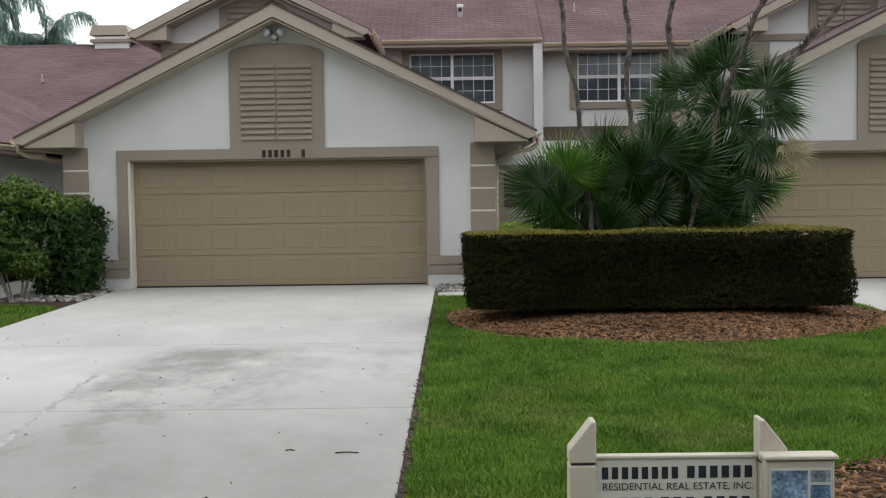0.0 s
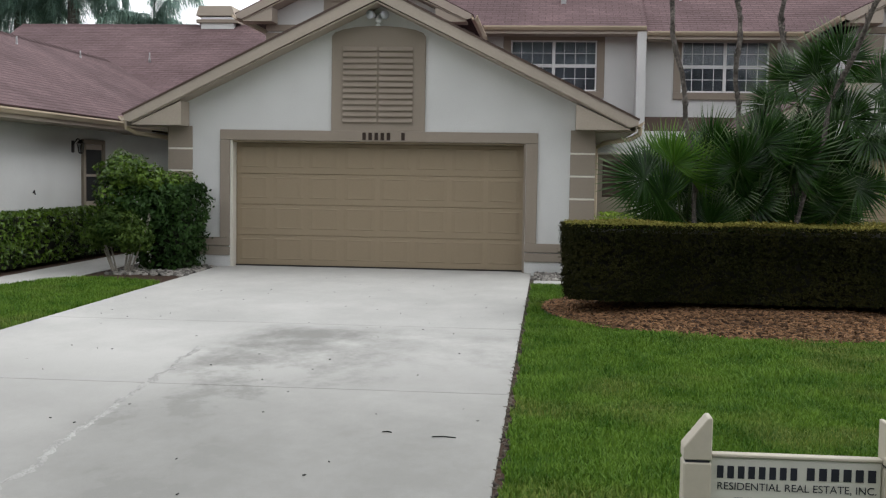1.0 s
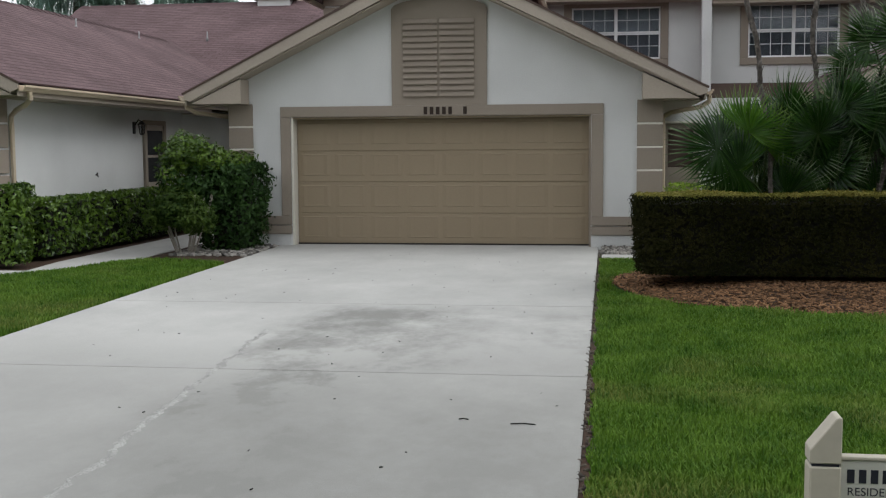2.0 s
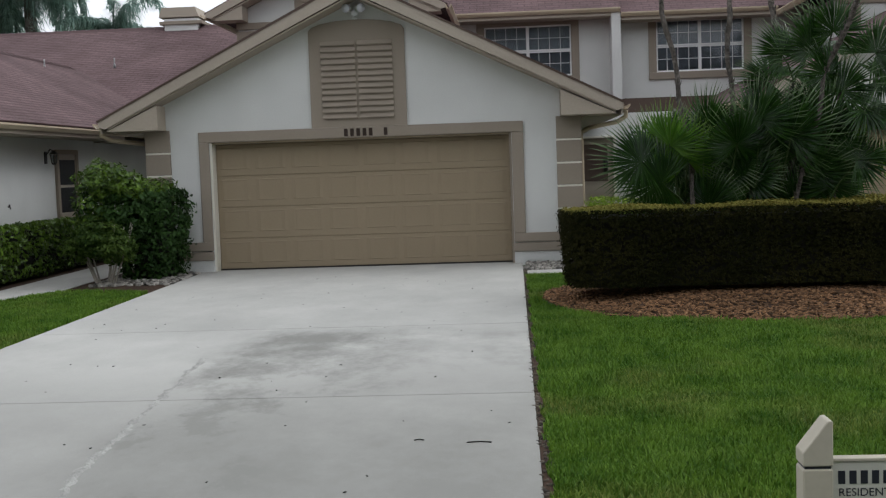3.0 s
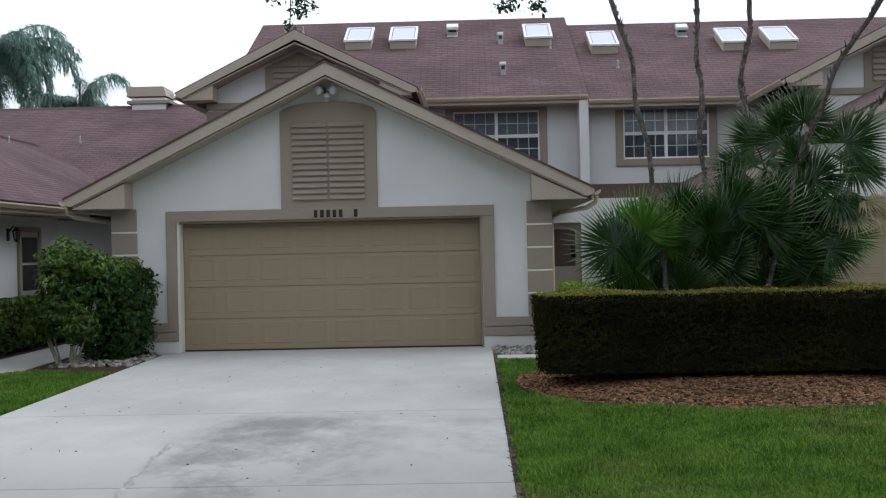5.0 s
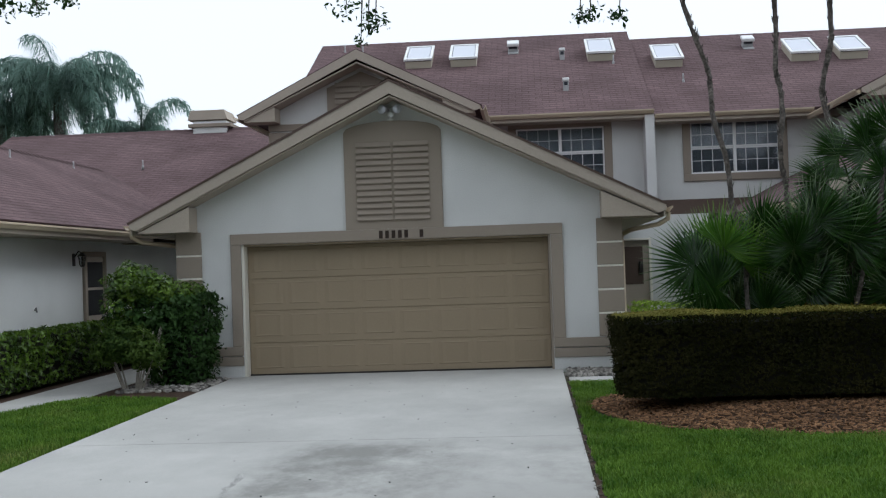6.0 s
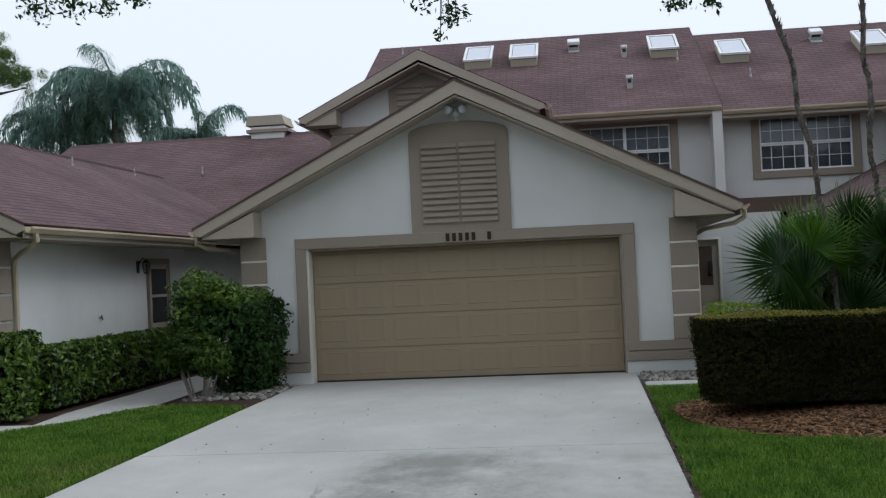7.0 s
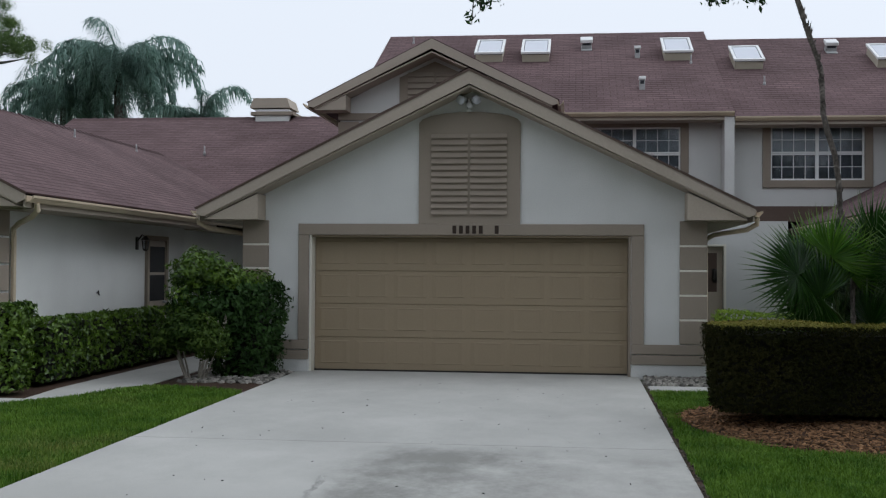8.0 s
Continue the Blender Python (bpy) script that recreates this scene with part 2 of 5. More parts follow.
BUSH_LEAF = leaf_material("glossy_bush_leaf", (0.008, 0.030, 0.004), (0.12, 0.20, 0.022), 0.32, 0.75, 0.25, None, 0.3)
PALM_LEAF = leaf_material("fan_palm_leaf", (0.008, 0.034, 0.005), (0.045, 0.115, 0.015), 0.3, 0.5, 0.35, None, 0.4, (0.27, 0.33, 0.19))
FRESH_LEAF = leaf_material("fresh_fan_leaf", (0.045, 0.13, 0.012), (0.13, 0.26, 0.025), 0.38, 0.6, 0.4, None, 0.35, (0.26, 0.34, 0.10))
DRY_LEAF = leaf_material("dry_palm_leaf", (0.36, 0.30, 0.18), (0.5, 0.45, 0.3), 0.7, 0.5, 0.2)
# far palms' pale grey-green has the distance haze mixed in
FAR_LEAF = leaf_material("hazy_palm_leaf", (0.05, 0.10, 0.075), (0.34, 0.47, 0.41), 0.4, 0.85, 0.5)
PINE_LEAF = leaf_material("pine_needle", (0.07, 0.12, 0.04), (0.20, 0.29, 0.10), 0.5, 0.6, 0.4)
OAK_LEAF = leaf_material("oak_leaf", (0.02, 0.045, 0.015), (0.04, 0.08, 0.02), 0.5, 0.5, 0.2)
CORE = material("inner_shade_and_litter", (0.012, 0.012, 0.008), 1.0, 0.3, 10, 40, 0.5, 0.6)


LIME_LEAF = leaf_material("lime_shrub_leaf", (0.13, 0.22, 0.02), (0.26, 0.36, 0.05), 0.45, 0.6, 0.3)
LOW_LEAF = leaf_material("low_shrub_leaf", (0.016, 0.04, 0.007), (0.075, 0.12, 0.02), 0.5, 0.7, 0.3)
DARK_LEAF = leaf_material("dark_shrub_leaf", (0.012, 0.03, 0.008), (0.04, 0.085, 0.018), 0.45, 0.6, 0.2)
STEM = material("pale_grey_stem", (0.36, 0.33, 0.28), 0.9, 0.2, 9, 60, 0.3, 0.7)
PALM_STALK = material("palm_stalk", (0.045, 0.075, 0.02), 0.5, 0.1, 9, 60, 0.1, 0.8)
BLACK_GLASS = material("dark_door_glass", (0.010, 0.010, 0.013), 0.12, 0.05, 3, 20, 0.0, 0.9, 0.2)


# building helpers
def part(name, bm, mat, parent=None, label="", smooth=False):
    me = bpy.data.meshes.new(name)
    bmesh.ops.recalc_face_normals(bm, faces=bm.faces)
    bm.to_mesh(me)
    bm.free()
    return place_mesh(name, me, mat, parent, label, smooth)


def place_mesh(name, me, mat, parent=None, label="", smooth=False):
    if mat and not me.materials:
        me.materials.append(mat)
    if smooth:
        me.shade_smooth()
    ob = new(name, me)
    ob.parent = parent
    if label:
        tagged(ob, label)
    return ob


def thing(name, label, category, group="", at=(0, 0, 0)):
    ob = new(name)
    ob.empty_display_size = 0.2
    ob.location = at
    return tagged(ob, label, category, group)


def add_box(bm, x0, x1, y0, y1, z0, z1):
    v = [bm.verts.new((x, y, z)) for x in (x0, x1) for y in (y0, y1) for z in (z0, z1)]
    for f in ((0, 1, 3, 2), (4, 6, 7, 5), (0, 4, 5, 1), (2, 3, 7, 6), (0, 2, 6, 4), (1, 5, 7, 3)):
        bm.faces.new([v[i] for i in f])


def block(name, dims, mat, parent=None, label="", bevel=0.006):
    bm = bmesh.new()
    add_box(bm, *dims)
    if bevel:
        bmesh.ops.bevel(bm, geom=bm.edges[:], offset=bevel, segments=1, affect="EDGES")
    return part(name, bm, mat, parent, label)


def slab(name, outline, y0, y1, mat, parent=None, label="", bevel=0.0):
    """An outline in x and z, given depth from y0 to y1."""
    bm = bmesh.new()
    f = bm.faces.new([bm.verts.new((x, y0, z)) for x, z in outline])
    ex = bmesh.ops.extrude_face_region(bm, geom=[f])
    bmesh.ops.translate(bm, verts=[g for g in ex["geom"] if isinstance(g, bmesh.types.BMVert)], vec=(0, y1 - y0, 0))
    if bevel:
        bmesh.ops.bevel(bm, geom=bm.edges[:], offset=bevel, segments=1, affect="EDGES")
    return part(name, bm, mat, parent, label)


def side_slab(name, outline, x0, x1, mat, parent=None, label=""):
    """An outline in y and z, given depth from x0 to x1."""
    bm = bmesh.new()
    f = bm.faces.new([bm.verts.new((x0, y, z)) for y, z in outline])
    ex = bmesh.ops.extrude_face_region(bm, geom=[f])
    bmesh.ops.translate(bm, verts=[g for g in ex["geom"] if isinstance(g, bmesh.types.BMVert)], vec=(x1 - x0, 0, 0))
    return part(name, bm, mat, parent, label)


def sheet_plan(name, outline, z0, z1, mat, parent=None, label=""):
    """An outline in x and y, given depth from z0 to z1."""
    bm = bmesh.new()
    f = bm.faces.new([bm.verts.new((x, y, z1)) for x, y in outline])
    ex = bmesh.ops.extrude_face_region(bm, geom=[f])
    bmesh.ops.translate(bm, verts=[g for g in ex["geom"] if isinstance(g, bmesh.types.BMVert)], vec=(0, 0, z0 - z1))
    return part(name, bm, mat, parent, label)


def tube(name, points, radius, mat, parent=None, label="", sides=8, taper=None, rough=0.0):
    """A pipe or stem along points; taper gives the radius at the end."""
    bm = bmesh.new()
    pts = [Vector(p) for p in points]
    rings = []
    for i, p in enumerate(pts):
        d = (pts[min(i + 1, len(pts) - 1)] - pts[max(i - 1, 0)]).normalized()
        a = d.orthogonal().normalized() if abs(d.z) > 0.95 else d.cross(Vector((0, 0, 1))).normalized()
        if abs(d.z) > 0.95:
            a = Vector((1, 0, 0)) - d * d.x
            a.normalize()
        b = d.cross(a)
        r = radius if taper is None else radius + (taper - radius) * i / (len(pts) - 1)
        rings.append([bm.verts.new(p + (a * math.cos(k * math.tau / sides) + b * math.sin(k * math.tau / sides)) * r * (1 + rough * random.uniform(-1, 1))) for k in range(sides)])
    for r0, r1 in zip(rings, rings[1:]):
        for k in range(sides):
            bm.faces.new((r0[k], r0[(k + 1) % sides], r1[(k + 1) % sides], r1[k]))
    bm.faces.new(rings[0][::-1]), bm.faces.new(rings[-1])
    return part(name, bm, mat, parent, label, smooth=sides > 6)


def cloud(name, verts, faces_per, mat, parent=None, label=""):
    """One mesh of many small pieces: verts (n, k, 3), each piece with the faces in faces_per."""
    n, k, _ = verts.shape
    me = bpy.data.meshes.new(name)
    base = (np.arange(n) * k)[:, None]
    loops = [np.concatenate([base + np.array(f)[None, :]], axis=1) for f in faces_per]
    size = len(faces_per[0])
    idx = np.stack(loops, axis=1).reshape(-1)
    me.vertices.add(n * k)
    me.vertices.foreach_set("co", verts.astype(np.float32).ravel())
    me.loops.add(idx.size)
    me.loops.foreach_set("vertex_index", idx.astype(np.int32))
    me.polygons.add(idx.size // size)
    me.polygons.foreach_set("loop_start", np.arange(0, idx.size, size, dtype=np.int32))
    me.update(calc_edges=True)
    me.validate()
    return place_mesh(name, me, mat, parent, label)


def slope(name, x_eave, x_ridge, z_eave, z_ridge, y0, y1, parent, axis="x", thick=0.06):
    """A roof slope with stepped courses. axis x: rises along x and runs along y; axis y: rises along y and runs along x from y0 to y1."""
    bm = bmesh.new()
    uv = bm.loops.layers.uv.new("UVMap")
    run = math.hypot(x_ridge - x_eave, z_ridge - z_eave)
    n = max(1, round(run / 0.142))
    ln = Vector((x_ridge - x_eave, 0, z_ridge - z_eave)).normalized()
    nm = Vector((-ln.z, 0, ln.x)) * (1 if ln.x > 0 else -1)

    def at(s, y, h):
        p = Vector((x_eave, 0, z_eave)) + ln * s + nm * h
        return (p.x, y, p.z) if axis == "x" else (y, p.x, p.z)
    for i in range(n):
        s0, s1 = run * i / n, run * (i + 1) / n
        for quad, us in ((((s0, 0.0025), (s1, 0.0)), (s0 + 0.003, s1)), (((s0, 0.0), (s0, 0.0025)), (s0, s0 + 0.003))):
            (a, ha), (b, hb) = quad
            f = bm.faces.new([bm.verts.new(at(a, y0, ha)), bm.verts.new(at(a, y1, ha)), bm.verts.new(at(b, y1, hb)), bm.verts.new(at(b, y0, hb))])
            for loop, w in zip(f.loops, ((y0, us[0]), (y1, us[0]), (y1, us[1]), (y0, us[1]))):
                loop[uv].uv = (w[0], w[1] * n * 0.142 / run)
    lo = [at(0, y0, -thick), at(0, y1, -thick), at(run, y1, -thick), at(run, y0, -thick)]
    hi = [at(0, y0, 0), at(0, y1, 0), at(run, y1, 0), at(run, y0, 0)]
    lv, hv = [bm.verts.new(p) for p in lo], [bm.verts.new(p) for p in hi]
    bm.faces.new(lv)
    for i in range(4):
        bm.faces.new((lv[i], lv[(i + 1) % 4], hv[(i + 1) % 4], hv[i]))
    return part(name, bm, SHINGLE, parent)


def gutter(name, p0, p1, out, parent):
    """A K-shaped channel from p0 to p1; out is the way (x, y) in which it stands off the eave."""
    bm = bmesh.new()
    prof = [(0, 0), (0, -0.085), (0.06, -0.085), (0.10, -0.035), (0.11, -0.03), (0.11, 0.0), (0.095, 0.0), (0.09, -0.03), (0.055, -0.072), (0.015, -0.072), (0.015, 0)]
    ends = [[bm.verts.new((p[0] + out[0] * a, p[1] + out[1] * a, p[2] + b)) for a, b in prof] for p in (p0, p1)]
    k = len(prof)
    for i in range(k):
        bm.faces.new((ends[0][i], ends[0][(i + 1) % k], ends[1][(i + 1) % k], ends[1][i]))
    bm.faces.new(ends[0]), bm.faces.new(ends[1])
    return part(name, bm, GUTTER, parent, "tan metal gutter")


# ground
def ground_z(y):
    return 0.007 * min(y, 0.0) - 0.005


def sloped(name, outline, mat, parent=None, lift=0.0, depth=0.0, label=""):
    """A flat outline in x and y laid on the slope of the ground; depth makes it a slab."""
    bm = bmesh.new()
    f = bm.faces.new([bm.verts.new((x, y, ground_z(y) + lift)) for x, y in outline])
    if depth:
        ex = bmesh.ops.extrude_face_region(bm, geom=[f])
        bmesh.ops.translate(bm, verts=[g for g in ex["geom"] if isinstance(g, bmesh.types.BMVert)], vec=(0, 0, -depth))
        bmesh.ops.bevel(bm, geom=[e for e in bm.edges if all(v.co.z > ground_z(v.co.y) + lift - depth / 2 for v in e.verts)], offset=0.006, segments=1, affect="EDGES")
    return part(name, bm, mat, parent, label)


def ground():
    bm = bmesh.new()
    ys = [-900, -60, -25, 0.0, 30, 900]
    xs = [-900, -40, 0, 40, 900]
    grid = [[bm.verts.new((x, y, ground_z(max(y, -25)) - 0.03)) for x in xs] for y in ys]
    for a, b in zip(grid, grid[1:]):
        for i in range(len(xs) - 1):
            bm.faces.new((a[i], a[i + 1], b[i + 1], b[i]))
    return tagged(part("ground", bm, SOIL), "grassy ground sheet under the lawns", "ground", kind="structure")


ground()
driveway = tagged(thing("driveway", "pale stained concrete driveway with sawn joints", "driveway"), kind="structure")
joints = (0.02, -6.62, -10.07, -13.6, -17.6)
for a, b in zip(joints, joints[1:]):
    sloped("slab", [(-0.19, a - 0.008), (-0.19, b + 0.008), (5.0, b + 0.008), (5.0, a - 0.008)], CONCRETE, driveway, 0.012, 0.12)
for a in joints[1:-1]:
    sloped("joint", [(-0.18, a - 0.007), (4.98, a - 0.007), (4.98, a + 0.007), (-0.18, a + 0.007)], EARTH, driveway, 0.003, 0.02, "dark soil in the sawn joint")
road = tagged(sloped("road", [(-60, -17.61), (-60, -24), (60, -24), (60, -17.61)], ASPHALT, None, 0.006, 0.1), "grey asphalt street at the driveway's foot", "road", kind="structure")
neighbour_drive = tagged(thing("driveway", "pale concrete driveway of the next garage", "driveway"), kind="structure")
for a, b in zip(joints, joints[1:]):
    sloped("slab", [(10.6, a - 0.006), (10.6, b + 0.006), (15.2, b + 0.006), (15.2, a - 0.006)], CONCRETE, neighbour_drive, 0.012, 0.12)


# garage
def louvres(panel, x0, x1, z0, z1, y, count, gap=0.04):
    mid = (x0 + x1) / 2
    for a, b in ((x0, mid - gap / 2), (mid + gap / 2, x1)):
        me = None
        for i in range(count):
            z = z0 + (z1 - z0) * i / count
            if me is None:
                bm = bmesh.new()
                h = (z1 - z0) / count
                vs = [bm.verts.new(p) for p in ((a, y - 0.035, 0.0), (b, y - 0.035, 0.0), (b, y - 0.035, 0.012), (a, y - 0.035, 0.012), (a, y, h * 0.75), (b, y, h * 0.75), (a, y, 0.0), (b, y, 0.0))]
                for f in ((0, 1, 2, 3), (3, 2, 5, 4), (0, 6, 7, 1), (0, 3, 4, 6), (1, 7, 5, 2)):
                    bm.faces.new([vs[k] for k in f])
                ob = part("slat", bm, TAN, panel)
                me = ob.data
            else:
                ob = place_mesh("slat", me, TAN, panel)
            ob.location.z = z


def garage():
    g = thing("garage", "white stucco garage with tan trim and shingled gable roof", "garage", "garages of the row")
    slab("wall", [(-1.02, -0.05), (0, -0.05), (0, 2.1), (4.88, 2.1), (4.88, -0.05), (5.96, -0.05), (5.96, 2.62), (2.48, 4.29), (-1.02, 2.62)][::-1], -0.10, 0.12, STUCCO, g, "white stucco gable wall")
    for x0, x1 in ((-1.02, -0.82), (5.76, 5.96)):
        block("side_wall", (x0, x1, 0.125, 7.1, -0.05, 2.42), STUCCO, g, "white stucco side wall", 0)
    # door surround
    block("lintel_trim", (-0.17, 5.07, -0.14, -0.102, 2.10, 2.27), TAN, g, "tan stucco lintel band")
    for x0, x1 in ((-0.17, -0.004), (4.884, 5.07)):
        block("jamb_trim", (x0, x1, -0.14, -0.102, 0.49, 2.097), TAN, g, "tan stucco jamb band")
    block("jamb", (0.0, 0.035, -0.10, 0.17, 0.0, 2.1), GROOVE, g, "pale jamb board", 0.003)
    block("jamb", (4.845, 4.88, -0.10, 0.17, 0.0, 2.1), TAN, g, "tan jamb board", 0.003)
    block("head_jamb", (0.037, 4.843, -0.10, 0.17, 2.07, 2.098), DOOR_PAINT, g, "", 0.003)
    for x0, x1 in ((-1.05, -0.004), (4.884, 5.99)):
        block("base_band", (x0, x1, -0.145, -0.102, 0.345, 0.488), TAN, g, "tan band above the base")
        block("base_band", (x0, x1, -0.145, -0.102, 0.19, 0.33), TAN, g, "tan band above the base")
        block("plinth", (x0 + 0.01, x1 - 0.01, -0.125, -0.102, -0.05, 0.187), STUCCO, g, "white plinth", 0.003)
    for x0, x1 in ((-1.05, -0.64), (5.59, 5.99)):
        for z0, z1 in ((0.50, 0.842), (0.872, 1.205), (1.235, 1.57), (1.60, 1.935), (1.965, 2.32)):
            block("quoin", (x0, x1, -0.14, -0.102, z0, z1), TAN, g)
        xs = (x0, -1.022) if x0 < 0 else (5.962, x1)
        for z0 in (0.843, 1.206, 1.571, 1.936):
            block("quoin_joint", (x0 + 0.004, x1 - 0.004, -0.134, -0.102, z0, z0 + 0.028), GROOVE, g, "pale joint line", 0)
        for z0, z1 in ((0.50, 0.842), (0.872, 1.205), (1.235, 1.57), (1.60, 1.935), (1.965, 2.32)):
            block("quoin", (*xs, -0.10, 0.26, z0, z1), TAN, g)
    # gable panel with louvres
    arch = [(1.69, 2.272), (3.23, 2.272), (3.23, 3.80)] + [(2.46 + 0.77 * math.cos(a), 3.80 + 0.17 * math.sin(a)) for a in (0.35, 0.7, 1.05, 1.4, 1.74, 2.09, 2.44, 2.79)] + [(1.69, 3.80)]
    panel = slab("gable_panel", arch, -0.135, -0.102, TAN, g, "tan arched panel with louvres")
    louvres(panel, 1.88, 3.03, 2.41, 3.66, -0.137, 13)
    # garage door in four sections, each with raised panels
    door = block("garage_door", (0.037, 4.843, 0.14, 0.175, 0.01, 2.068), DOOR_PAINT, g, "beige sectional garage door", 0.0)
    sec, pan = None, None
    for i in range(4):
        z = 0.014 + 0.513 * i
        if sec is None:
            s = block("section", (0.04, 4.84, 0.126, 0.138, 0.0, 0.506), DOOR_PAINT, door, "", 0.004)
            sec = s.data
        else:
            s = place_mesh("section", sec, DOOR_PAINT, door)
        s.location.z = z
        for k in range(8):
            if pan is None:
                bm = bmesh.new()
                ring = lambda y, ex, ez: [bm.verts.new(p) for p in ((ex, y, ez), (0.52 - ex, y, ez), (0.52 - ex, y, 0.35 - ez), (ex, y, 0.35 - ez))]
                lo, mi, inn = ring(0.1255, 0, 0), ring(0.119, 0.06, 0.012), ring(0.1235, 0.12, 0.03)
                for r0, r1 in ((lo, mi), (mi, inn)):
                    for j in range(4):
                        bm.faces.new((r0[j], r0[(j + 1) % 4], r1[(j + 1) % 4], r1[j]))
                bm.faces.new(inn)
                p = part("panel", bm, DOOR_PAINT, door)
                pan = p.data
            else:
                p = place_mesh("panel", pan, DOOR_PAINT, door)
            p.location = (0.08 + k * 0.598, 0, z + 0.105)
    block("door_seal", (0.037, 4.843, 0.11, 0.17, 0.006, 0.03), DARK_METAL, g, "black rubber seal", 0)
    block("threshold", (0.037, 4.843, 0.016, 0.25, -0.12, 0.004), CONCRETE, g, "pale concrete threshold", 0)
    # gable boards, soffits and returns
    for s in (-1, 1):
        tip, c = 2.49 + s * 4.13, 2.49
        slab("rake_board", [(tip, 2.485), (c, 4.535), (c, 4.325), (tip - s * 0.10, 2.355), (tip, 2.40)][::-s], -0.59, -0.55, FASCIA, g, "tan rake board")
        slab("drip_edge", [(tip + s * 0.02, 2.49), (c, 4.548), (c, 4.515), (tip + s * 0.02, 2.457)][::-s], -0.602, -0.592, ENTRY, g, "dark metal drip edge")
        slab("soffit", [(tip - s * 0.12, 2.37), (c, 4.31), (c, 4.28), (tip - s * 0.12, 2.34)][::-s], -0.548, -0.104, SOFFIT, g)
        x_in = 5.66 if s > 0 else -0.70
        top = 2.35 + (4.27 - 2.35) * (tip - s * 0.12 - x_in) / (tip - s * 0.12 - c) - 0.035
        slab("eave_return", [(tip - s * 0.10, 2.318), (x_in, 2.318), (x_in, top)][::s], -0.54, -0.106, SOFFIT, g, "boxed eave return")
        wall_x = 5.962 if s > 0 else -1.022
        block("eave_soffit", (min(wall_x, tip - s * 0.04), max(wall_x, tip - s * 0.04), -0.10, 7.1, 2.30, 2.325), SOFFIT, g, "", 0)
        block("eave_fascia", (min(tip - s * 0.035, tip - s * 0.01), max(tip - s * 0.035, tip - s * 0.01), -0.54, 7.1, 2.30, 2.44), FASCIA, g, "", 0)
        gutter("gutter", (tip - s * 0.005, -0.55, 2.45), (tip - s * 0.005, 7.1, 2.45), (s, 0), g)
        wx = wall_x + s * 0.05
        tube("downspout", [(tip + s * 0.05, -0.36, 2.36), (tip + s * 0.05, -0.33, 2.27), (tip - s * 0.08, -0.24, 2.19), (wx + s * 0.12, 0.24, 2.13), (wx, 0.32, 2.06), (wx, 0.33, 1.9), (wx, 0.33, 0.12), (wx + s * 0.08, 0.28, 0.06)], 0.038, GUTTER, g, "tan metal downspout", 6)
        slope("roof", tip + s * 0.03, c, 2.49, 4.555, -0.60, 7.2, g, "x", 0.02)
    bm = bmesh.new()
    for i in range(26):
        y = -0.60 + i * 0.3
        a = [bm.verts.new(p) for p in ((2.34, y, 4.49), (2.49, y, 4.575), (2.64, y, 4.49), (2.64, y + 0.31, 4.478), (2.49, y + 0.31, 4.563), (2.34, y + 0.31, 4.478))]
        bm.faces.new((a[0], a[1], a[4], a[5])), bm.faces.new((a[1], a[2], a[3], a[4]))
    part("ridge_cap", bm, SHINGLE, g)
    return g


our_garage = garage()
copy_thing(our_garage, pose(10.15, 0.0, 0.0))
copy_thing(our_garage, pose(-9.42, -3.1, 0.03))


